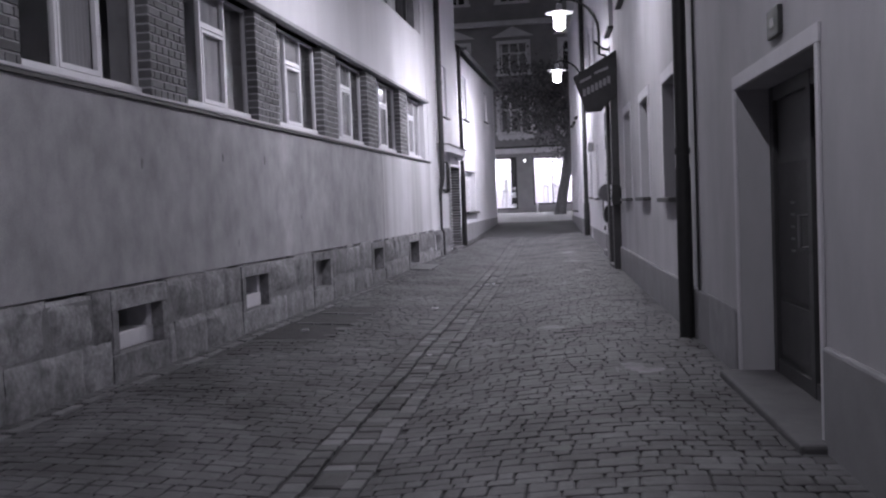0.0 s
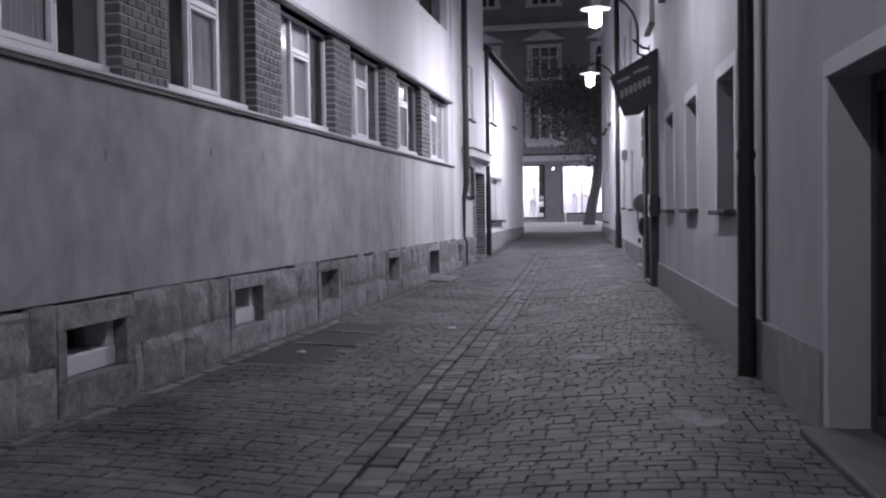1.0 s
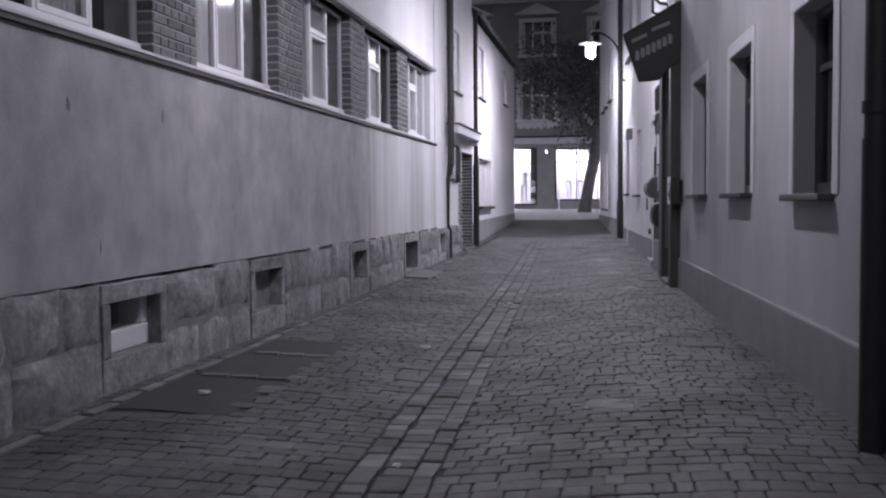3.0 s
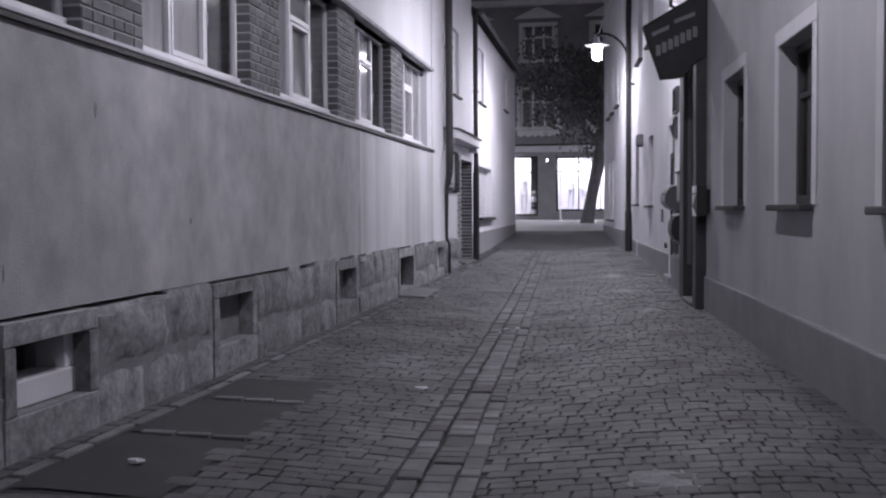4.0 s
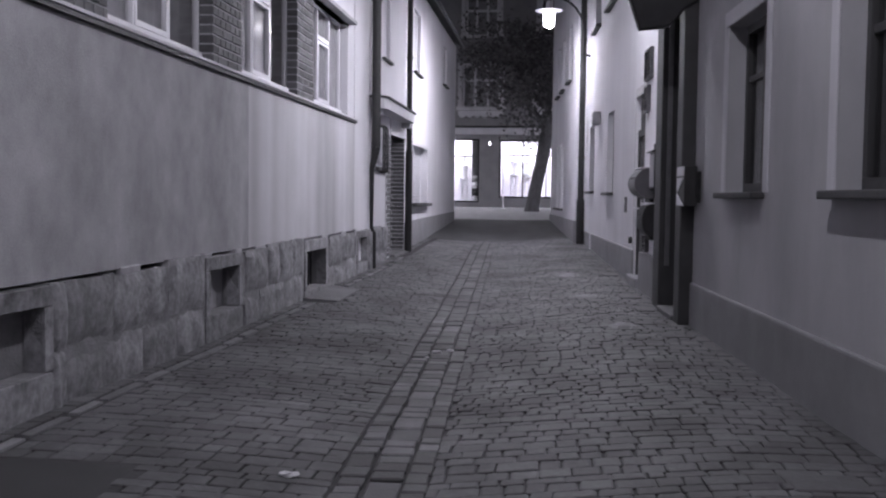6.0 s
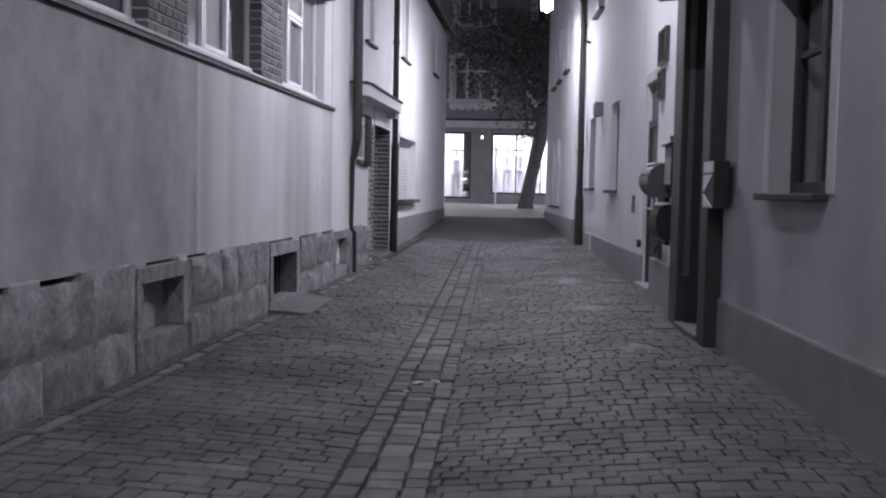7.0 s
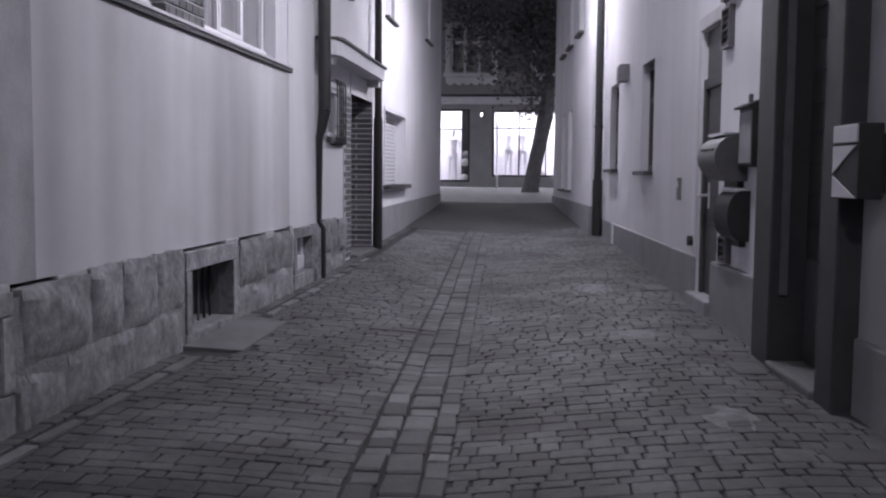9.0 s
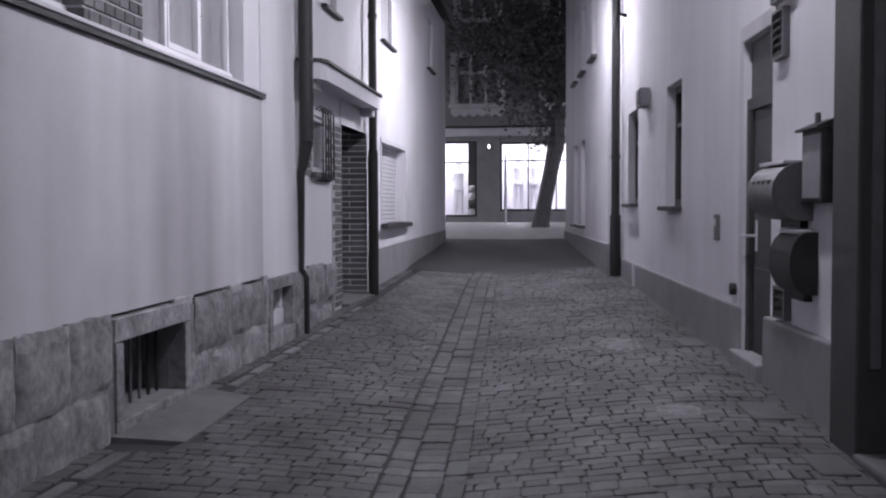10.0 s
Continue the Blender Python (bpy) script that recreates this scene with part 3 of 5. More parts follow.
# ---- white building beyond the porch ----
def white_house():
    win = (28.65, 31.0, 1.38, 2.60)
    up1, up2 = (28.7, 29.7, 4.13, 5.42), (34.1, 35.0, 4.48, 5.5)
    bm = bmesh.new()
    wall_boxes(bm, left, 27.6, 37.4, -0.35, 0.0, 0.0, 5.95, [win, up1, up2])
    box(bm, left, 37.2, 37.4, -8.0, -0.35, 0.0, 5.95)
    solid("wall_white_house", bm, PLASTER_WHITE, "white rendered wall of a low house, brightly lit", "wall", "structure")
    bm = bmesh.new()
    prism(bm, plain, [(LEFT_X + 0.012, y, 0.2) for y in (27.6, 37.42)] + [(LEFT_X + 0.012, 37.42, 1.09), (LEFT_X + 0.012, 27.6, 1.02)], [(LEFT_X - 0.1, y, 0.2) for y in (27.6, 37.42)] + [(LEFT_X - 0.1, 37.42, 1.09), (LEFT_X - 0.1, 27.6, 1.02)])
    solid("plinth_white_house", bm, PLINTH_GREY, "grey rendered plinth of the white house", "plinth", "structure")
    th = thing("window_9", left(win[0], -0.2, win[2]), "window closed with a pale slatted roller shutter", "window", "", "structure")
    bm = bmesh.new()
    a, b, lo, hi = win
    for q in ((a - 0.07, b + 0.07, hi + 0.003, hi + 0.07), (a - 0.07, a - 0.003, lo, hi), (b + 0.003, b + 0.07, lo, hi)):
        box(bm, left, q[0], q[1], 0.001, 0.015, q[2], q[3])
    part("window_frame", bm, TRIM_PALE, th)
    bm = bmesh.new()
    box(bm, left, a - 0.1, b + 0.1, -0.2, 0.12, lo - 0.07, lo, 0.01)
    part("window_sill", bm, STONE_DARK, th, "dark projecting sill")
    for k in range(18):
        z = lo + (hi - lo) * k / 18
        bm = bmesh.new()
        box(bm, left, a, b, -0.17, -0.15, z + 0.004, z + (hi - lo) / 18 - 0.004, 0.004)
        part("slat", bm, METAL_PALE, th)
    bm = bmesh.new()
    box(bm, left, a, b, -0.21, -0.18, lo, hi)
    part("backing", bm, ROOM_SHADE, th)
    for i, (a, b, lo, hi) in enumerate((up1, up2, (24.95, 25.7, 3.88, 5.2))):
        th = thing("window_%d" % (20 + i), left(a, -0.2, lo), "plain upper window with a closed pale blind", "window", "", "structure")
        bm = bmesh.new()
        box(bm, left, a, b, -0.25, -0.06, lo, hi)
        part("blind", bm, CURTAIN if i == 0 else PLASTER_WHITE, th)
        bm = bmesh.new()
        box(bm, left, a - 0.03, b + 0.08, -0.05, 0.07, lo - 0.04, lo, 0.006)
        part("window_sill", bm, METAL_DARK, th, "dark sheet-metal sill")
    bm = bmesh.new()
    prism(bm, left, [(27.6, 0.20, 5.95), (27.6, 0.20, 6.03), (27.6, -4.0, 8.6), (27.6, -4.0, 8.4)], [(37.6, 0.20, 5.95), (37.6, 0.20, 6.03), (37.6, -4.0, 8.6), (37.6, -4.0, 8.4)])
    solid("roof_white_house", bm, ROOF, "dark tiled roof with projecting eave", "roof", "structure")
    bm = bmesh.new()
    tube(bm, [left(27.5, 0.23, 5.97), left(37.65, 0.23, 5.97)], 0.055, 10)
    solid("eaves_gutter", bm, METAL_GREY, "grey half-round eaves gutter along the roof edge", "gutter", "", True)


white_house()


# ---- right-hand building ----
RIGHT_WINDOWS = [(10.65, 11.66, 1.57, 2.87), (13.23, 14.32, 1.59, 2.92), (15.83, 17.0, 1.59, 2.98)]
FAR_WINDOWS = [(24.97, 25.9, 1.63, 3.0), (28.15, 29.15, 1.67, 3.0)]
DOOR_ONE = (5.35, 7.42, 0.28, 2.32)
DOOR_TWO = (18.57, 19.5, 0.20, 3.5)
DOOR_THREE = (21.55, 22.36, 0.46, 2.93)
UPPER_RIGHT = [(13.2, 14.3, 4.82, 6.3), (15.9, 17.0, 4.82, 6.3), (18.8, 19.9, 4.82, 6.3), (24.9, 26.0, 4.82, 6.3), (27.3, 28.4, 4.82, 6.3)]


def right_wall():
    holes = RIGHT_WINDOWS + FAR_WINDOWS + [DOOR_ONE, (18.42, 19.72, 0.15, 3.7), DOOR_THREE] + UPPER_RIGHT
    for name, u0, u1, mat, label in (("wall_right", -8.0, 19.05, PLASTER_RIGHT, "smooth grey painted render, lit from above"), ("wall_right_white", 19.05, 30.0, PLASTER_WHITE, "white painted render beyond the dark portal")):
        bm = bmesh.new()
        wall_boxes(bm, right, u0, u1, -0.45, 0.0, 0.0, 10.0, [h for h in holes if h[1] > u0 and h[0] < u1])
        solid(name, bm, mat, label, "wall", "structure")
    for i, q in enumerate(((-8.0, 5.27, 0.03, 0.79), (7.5, 18.28, 0.03, 0.72), (19.91, 21.54, 0.06, 0.84), (22.37, 29.9, 0.03, 0.82))):
        bm = bmesh.new()
        box(bm, right, q[0], q[1], -0.02, q[2], 0.0, q[3], 0.018)
        solid("plinth_right_%d" % (i + 1), bm, PLINTH_GREY, "dark grey painted plinth at the wall's foot", "plinth", "structure")
    bm = bmesh.new()
    box(bm, right, 7.51, 8.64, 0.03, 0.036, 0.0, 0.735)
    solid("plinth_patch", bm, CONCRETE, "paler repaired patch of plinth beside the door", "plinth", "structure")
    # same near-black boxes for the shade inside the right-hand rooms
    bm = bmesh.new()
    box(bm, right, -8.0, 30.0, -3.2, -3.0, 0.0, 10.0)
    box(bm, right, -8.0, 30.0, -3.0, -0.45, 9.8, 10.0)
    solid("wall_rooms_right", bm, ROOM_SHADE, "room boxes behind the right-hand windows, their shade put in as near-black colour", "interior", "structure")


right_wall()


def deep_window(i, f, a, b, lo, hi, group, surround=True, sill=True, depth=0.14):
    th = thing("window_%d" % i, f(a, 0, lo), "tall dark casement window set deep in a pale surround", "window", group, "structure")
    if surround:
        bm = bmesh.new()
        w = 0.13
        for q in ((a - w, b + w, hi + 0.002, hi + w), (a - w, a - 0.002, lo, hi), (b + 0.002, b + w, lo, hi)):
            box(bm, f, q[0], q[1], 0.001, 0.012, q[2], q[3], 0.003)
        part("surround", bm, TRIM_PALE, th, "pale flat painted surround")
    bm = bmesh.new()
    m = (a + b) / 2
    for q in ((a, b, lo, lo + 0.08), (a, b, hi - 0.07, hi), (a, a + 0.07, lo + 0.08, hi - 0.07), (b - 0.07, b, lo + 0.08, hi - 0.07), (m - 0.05, m + 0.05, lo + 0.08, hi - 0.07)):
        box(bm, f, q[0], q[1], -depth - 0.07, -depth, q[2], q[3], 0.005)
    z = lo + (hi - lo) * 0.66
    box(bm, f, a + 0.07, m - 0.05, -depth - 0.06, -depth - 0.01, z, z + 0.05, 0.004)
    box(bm, f, m + 0.05, b - 0.07, -depth - 0.06, -depth - 0.01, z, z + 0.05, 0.004)
    part("window_frame", bm, WOOD_DARK, th, "dark timber frame")
    for q in ((a + 0.07, m - 0.05), (m + 0.05, b - 0.07)):
        bm = bmesh.new()
        box(bm, f, q[0], q[1], -depth - 0.04, -depth - 0.035, lo + 0.08, hi - 0.07)
        part("pane", bm, GLASS, th)
    if sill:
        bm = bmesh.new()
        box(bm, f, a - 0.03, b + 0.03, -depth, 0.10, lo - 0.045, lo + 0.005, 0.01)
        part("window_sill", bm, STONE_DARK, th, "projecting dark sill")
    # near-black sheet stands in for the shade of the room behind
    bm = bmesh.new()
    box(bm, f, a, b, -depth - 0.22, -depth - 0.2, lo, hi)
    part("blind", bm, ROOM_SHADE, th, "near-black sheet standing in for the unlit room behind the glass")
    return th


for i, w in enumerate(RIGHT_WINDOWS):
    deep_window(30 + i, right, *w, "tall windows of the right-hand house")
for i, w in enumerate(FAR_WINDOWS):
    deep_window(33 + i, right, *w, "narrow far windows", surround=False, depth=0.10)
for i, w in enumerate(UPPER_RIGHT):
    deep_window(36 + i, right, *w, "upper windows of the right-hand house", surround=False)


def door_one():
    a, b, lo, hi = DOOR_ONE
    th = thing("door_1", right(a, 0, lo), "dark glazed timber house door deep in a pale reveal", "door", "", "structure")
    bm = bmesh.new()
    for q in ((a - 0.08, b + 0.08, hi, hi + 0.10), (a - 0.06, a, lo, hi), (b, b + 0.08, lo, hi)):
        box(bm, right, q[0] + (0.002 if q[0] == b else 0), q[1] - (0.002 if q[1] == a else 0), 0.001, 0.018, q[2] + (0.002 if q[2] == hi else 0), q[3], 0.004)
    part("surround", bm, TRIM_PALE, th, "pale rendered door surround")
    bm = bmesh.new()
    box(bm, right, a, b, -0.31, -0.25, lo, hi)
    leaf = part("door_leaf", bm, WOOD_DARK, th, "dark varnished door leaf")
    bm = bmesh.new()
    for u in (a + 0.02, a + 0.98, b - 0.12):
        box(bm, right, u, u + 0.10, -0.25, -0.215, lo, hi, 0.006)
    box(bm, right, a + 0.12, b - 0.12, -0.25, -0.22, hi - 0.1, hi, 0.006)
    box(bm, right, a + 0.12, b - 0.12, -0.25, -0.22, lo, lo + 0.12, 0.006)
    part("door_frame", bm, WOOD_DARK, th)
    bm = bmesh.new()
    box(bm, right, a + 1.1, b - 0.15, -0.25, -0.235, lo + 0.58, lo + 1.5, 0.004)
    part("letterbox_panel", bm, METAL_DARK, leaf, "dark panel with a column of bell buttons")
    for k in range(5):
        bm = bmesh.new()
        box(bm, right, b - 0.62, b - 0.52, -0.236, -0.228, lo + 0.9 + 0.08 * k, lo + 0.915 + 0.08 * k)
        part("bell_plate", bm, METAL_GREY, leaf, "tiny pale name plate")
    bm = bmesh.new()
    box(bm, right, a + 1.1, b - 0.15, -0.25, -0.238, lo + 0.16, lo + 0.54, 0.004)
    part("lower_panel", bm, STONE_DARK, leaf, "greyer lower panel")
    bm = bmesh.new()
    tube(bm, [right(a + 1.06, -0.21, lo + 0.95), right(a + 1.06, -0.16, lo + 0.95), right(a + 1.06, -0.16, lo + 1.15), right(a + 1.06, -0.21, lo + 1.15)], 0.012, 8)
    part("door_handle", bm, METAL_GREY, leaf, "slim metal pull handle")
    bm = bmesh.new()
    box(bm, right, a - 0.15, b + 0.05, -0.30, 0.16, 0.05, lo + 0.02, 0.02)
    part("doorstep", bm, SLAB, th, "worn stone doorstep")
    bm = bmesh.new()
    box(bm, right, 6.03, 6.31, 0.0, 0.03, 2.49, 2.66, 0.006)
    plate = solid("wall_plaque", bm, METAL_DARK, "small dark plaque on the wall over the door", "plaque")
    bm = bmesh.new()
    box(bm, right, 6.11, 6.22, 0.03, 0.034, 2.55, 2.60)
    part("mark_bar", bm, METAL_GREY, plate, "pale plain bar")


door_one()
pipe_c = downpipe("downpipe", right, 9.5, 0.10, 0.2, 9.8, 0.062, "dark round downpipe on the painted wall", (2.0, 4.2))
bm = bmesh.new()
tube(bm, [right(9.5, 0.10, 0.18), right(9.5, 0.10, 1.84)], 0.07, 14)
part("standpipe", bm, METAL_DARK, pipe_c, "thicker iron standpipe", True)
bm = bmesh.new()
tube(bm, [right(9.22, 0.02, 0.72), right(9.22, 0.02, 6.0)], 0.011, 8)
solid("wall_cable", bm, METAL_DARK, "thin dark cable clipped to the wall beside a downpipe", "cable")


def portal():
    a, b, lo, hi = DOOR_TWO
    th = thing("door_2", right(a, 0, 0.2), "dark stone portal with an open unlit doorway", "doorway", "", "structure")
    for q in ((18.285, a, 0.1, hi), (b, 19.9, 0.1, hi)):
        bm = bmesh.new()
        box(bm, right, q[0], q[1], -0.3, 0.13, q[2], q[3], 0.015)
        part("jamb", bm, STONE_DARK, th, "dark stone jamb")
    bm = bmesh.new()
    box(bm, right, 18.285, 19.9, -0.3, 0.13, hi, hi + 0.5, 0.015)
    part("lintel", bm, STONE_DARK, th)
    bm = bmesh.new()
    box(bm, right, a, b, -0.18, -0.10, 0.3, hi)
    leaf = part("door_leaf", bm, WOOD_DARK, th, "dark timber door set back in shadow")
    bm = bmesh.new()
    box(bm, right, a + 0.08, b - 0.08, -0.10, -0.075, 0.42, 1.05, 0.006)
    part("lower_panel", bm, STONE_DARK, leaf, "greyer lower door panel")
    for k in range(10):
        bm = bmesh.new()
        box(bm, right, a + 0.08, b - 0.08, -0.10, -0.08, 1.25 + 0.2 * k, 1.275 + 0.2 * k)
        part("rail", bm, STONE_DARK, leaf)
    bm = bmesh.new()
    box(bm, right, a, b, -0.3, 0.15, 0.1, 0.36, 0.02)
    part("doorstep", bm, SLAB, th, "worn stone step")
    bm = bmesh.new()
    box(bm, right, b - 0.03, b - 0.002, 0.02, 0.07, 0.8, hi)
    part("edge_strip", bm, METAL_GREY, th, "pale metal edge strip")


portal()


def projecting_sign():
    th = thing("projecting_sign", right(18.3, 0.1, 3.2), "dark tapered projecting sign with pale lettering", "sign")
    ring = [(0.01, 3.46), (0.14, 3.38), (0.30, 3.21), (0.56, 3.19), (0.78, 3.84), (0.01, 4.28)]
    bm = bmesh.new()
    prism(bm, right, [(18.28, v, z) for v, z in ring], [(18.42, v, z) for v, z in ring])
    part("panel", bm, CANVAS, th)
    bm = bmesh.new()
    for (v0, z0), (v1, z1) in zip(ring, ring[1:] + ring[:1]):
        tube(bm, [right(18.272, v0, z0), right(18.272, v1, z1)], 0.012, 6)
    part("edge_trim", bm, METAL_DARK, th, "thin metal edge")
    for z in (3.6, 4.1):
        bm = bmesh.new()
        tube(bm, [right(18.35, 0.0, z), right(18.35, 0.05, z)], 0.03, 8)
        part("wall_bracket", bm, METAL_DARK, th)
    # two lines of lettering stand as plain bars
    n = 7
    for k in range(n):
        t = (k + 0.5) / n
        v = 0.63 - 0.52 * t
        z = 3.52 + 0.25 * t
        bm = bmesh.new()
        box(bm, right, 18.266, 18.279, v - 0.028, v + 0.028, z - 0.055, z + 0.075)
        part("letter_bar", bm, LETTER, th, "pale lettering shown as a plain bar")
    for v0, v1, z0 in ((0.67, 0.46, 3.72), (0.40, 0.15, 3.87)):
        bm = bmesh.new()
        prism(bm, right, [(18.266, v0, z0), (18.266, v1, z0 + 0.09), (18.266, v1, z0 + 0.14), (18.266, v0, z0 + 0.05)], [(18.279, v0, z0), (18.279, v1, z0 + 0.09), (18.279, v1, z0 + 0.14), (18.279, v0, z0 + 0.05)])
        part("script_bar", bm, LETTER, th, "pale script line shown as a plain bar")


projecting_sign()


def grey_letterbox():
    th = thing("letterbox", right(17.92, 0.0, 1.47), "dark letterbox with a pale angular front", "letterbox")
    bm = bmesh.new()
    box(bm, right, 17.92, 18.27, 0.05, 0.17, 1.47, 1.85, 0.006)
    body = part("body", bm, METAL_DARK, th)
    bm = bmesh.new()
    box(bm, right, 17.93, 18.26, 0.169, 0.179, 1.755, 1.845, 0.003)
    part("flap", bm, METAL_PALE, body, "pale upper flap")
    for tri in (((18.26, 1.74), (18.26, 1.60), (17.94, 1.74)), ((18.26, 1.585), (18.26, 1.475), (17.94, 1.475))):
        bm = bmesh.new()
        prism(bm, right, [(u, 0.17, z) for u, z in tri], [(u, 0.178, z) for u, z in tri])
        part("front_plate", bm, METAL_PALE, body, "pale triangular front plate")
    bm = bmesh.new()
    box(bm, right, 18.0, 18.2, 0.0, 0.05, 1.5, 1.8)
    part("bracket", bm, METAL_DARK, th)


grey_letterbox()


def round_box(name, a, b, lo, hi, depth, label, mat):
    th = thing(name, right(a, 0, lo), label, "letterbox", "letterboxes beside the portal")
    c = (lo + hi) / 2
    k = 10
    arc = [(0.06 + (depth - 0.06) * math.sin(math.pi * i / k), c + (hi - lo) / 2 * math.cos(math.pi * i / k)) for i in range(k + 1)]
    ring = [(0.0, hi)] + arc + [(0.0, lo)]
    bm = bmesh.new()
    prism(bm, right, [(a, v, z) for v, z in ring], [(b, v, z) for v, z in ring])
    body = part("body", bm, mat, th, "", True)
    bm = bmesh.new()
    box(bm, right, a + 0.03, b - 0.03, 0.02, depth * 0.7, hi - 0.012, hi + 0.012, 0.006)
    part("lid", bm, METAL_PALE, body, "pale worn lid edge")
    for i in range(4):
        u = a + (b - a) * (i + 0.7) / 5.2
        bm = bmesh.new()
        box(bm, right, u, u + 0.05, depth - 0.05, depth - 0.005, c + 0.05, c + 0.07)
        part("slot", bm, METAL_DARK, body)
    bm = bmesh.new()
    box(bm, right, a + 0.1, b - 0.1, 0.0, 0.05, lo - 0.05, lo + 0.05)
    part("bracket", bm, METAL_DARK, th)


round_box("letterbox", 20.62, 21.24, 1.54, 1.91, 0.255, "large rounded grey sheet-metal letterbox", METAL_GREY)
round_box("letterbox", 20.52, 20.98, 1.08, 1.47, 0.17, "smaller rounded dark letterbox below the notice case", METAL_DARK)


def notice_case():
    th = thing("notice_case", right(20.3, 0, 1.66), "narrow pale wall case with a dark sloping lid", "notice case")
    bm = bmesh.new()
    box(bm, right, 20.22, 20.60, 0.0, 0.08, 1.65, 2.09, 0.006)
    part("body", bm, METAL_DARK, th)
    bm = bmesh.new()
    box(bm, right, 20.245, 20.575, 0.079, 0.086, 1.68, 2.06)
    part("front", bm, CONCRETE, th, "grey glazed front")
    bm = bmesh.new()
    prism(bm, right, [(20.20, 0, 2.09), (20.62, 0, 2.09), (20.62, 0, 2.15), (20.20, 0, 2.15)], [(20.20, 0.12, 2.085), (20.62, 0.12, 2.085), (20.62, 0.12, 2.10), (20.20, 0.12, 2.10)])
    part("lid", bm, METAL_DARK, th)
    bm = bmesh.new()
    tube(bm, [right(20.4, 0.05, 2.12), right(20.4, 0.05, 2.19)], 0.018, 8)
    part("knob", bm, METAL_GREY, th)


notice_case()


def vent(a, b, lo, hi, slats):
    th = thing("wall_vent", right(a, 0, lo), "louvred grey metal wall vent", "vent", "wall vents")
    bm = bmesh.new()
    for q in ((a, b, lo, lo + 0.02), (a, b, hi - 0.02, hi), (a, a + 0.02, lo + 0.02, hi - 0.02), (b - 0.02, b, lo + 0.02, hi - 0.02)):
        box(bm, right, q[0], q[1], 0.0, 0.05, q[2], q[3])
    part("frame", bm, METAL_GREY, th)
    bm = bmesh.new()
    box(bm, right, a + 0.02, b - 0.02, 0.0, 0.012, lo + 0.02, hi - 0.02)
    part("backing", bm, ROOM_SHADE, th)
    for k in range(slats):
        z = lo + 0.03 + (hi - lo - 0.06) * k / slats
        bm = bmesh.new()
        prism(bm, right, [(a + 0.02, 0.012, z + 0.035), (a + 0.02, 0.012, z + 0.045), (a + 0.02, 0.05, z + 0.01), (a + 0.02, 0.05, z)], [(b - 0.02, 0.012, z + 0.035), (b - 0.02, 0.012, z + 0.045), (b - 0.02, 0.05, z + 0.01), (b - 0.02, 0.05, z)])
        part("slat", bm, METAL_DARK, th)


vent(20.97, 21.46, 3.04, 3.43, 6)
vent(21.15, 21.42, 2.64, 2.98, 5)
vent(21.05, 21.32, 0.86, 1.08, 3)


def door_three():
    a, b, lo, hi = DOOR_THREE
    th = thing("door_3", right(a, 0, lo), "narrow dark panelled door with a transom light", "door", "", "structure")
    bm = bmesh.new()
    for q in ((a - 0.1, b + 0.1, hi, hi + 0.12), (b, b + 0.1, 0.8, hi)):
        box(bm, right, q[0] + (0.002 if q[0] == b else 0), q[1], 0.001, 0.012, q[2] + (0.002 if q[2] == hi else 0), q[3], 0.003)
    part("surround", bm, PLASTER_CLEAN, th)
    bm = bmesh.new()
    box(bm, right, a, b, -0.14, -0.06, lo, hi)
    leaf = part("door_leaf", bm, WOOD_DARK, th)
    bm = bmesh.new()
    box(bm, right, a, b, -0.06, -0.025, 2.38, 2.48, 0.006)
    box(bm, right, b - 0.09, b, -0.06, -0.025, lo, 2.38, 0.006)
    box(bm, right, a, a + 0.09, -0.06, -0.025, lo, 2.38, 0.006)
    part("door_frame", bm, STONE_DARK, th)
    for z0, z1 in ((lo + 0.12, 1.15), (1.62, 2.30)):
        bm = bmesh.new()
        box(bm, right, a + 0.16, b - 0.16, -0.062, -0.048, z0, z1, 0.005)
        part("panel", bm, WOOD_DARK, leaf)
    bm = bmesh.new()
    tube(bm, [right(b - 0.2, -0.06, 1.40), right(b - 0.2, 0.02, 1.40), right(b - 0.06, 0.02, 1.40)], 0.012, 8)
    box(bm, right, b - 0.22, b - 0.18, -0.06, -0.05, 1.28, 1.52)
    part("door_handle", bm, METAL_PALE, leaf, "bright lever handle on a plate")
    bm = bmesh.new()
    box(bm, right, a, b + 0.03, -0.25, 0.10, 0.1, lo + 0.02, 0.015)
    part("doorstep", bm, CONCRETE, th, "pale stone doorstep")


door_three()


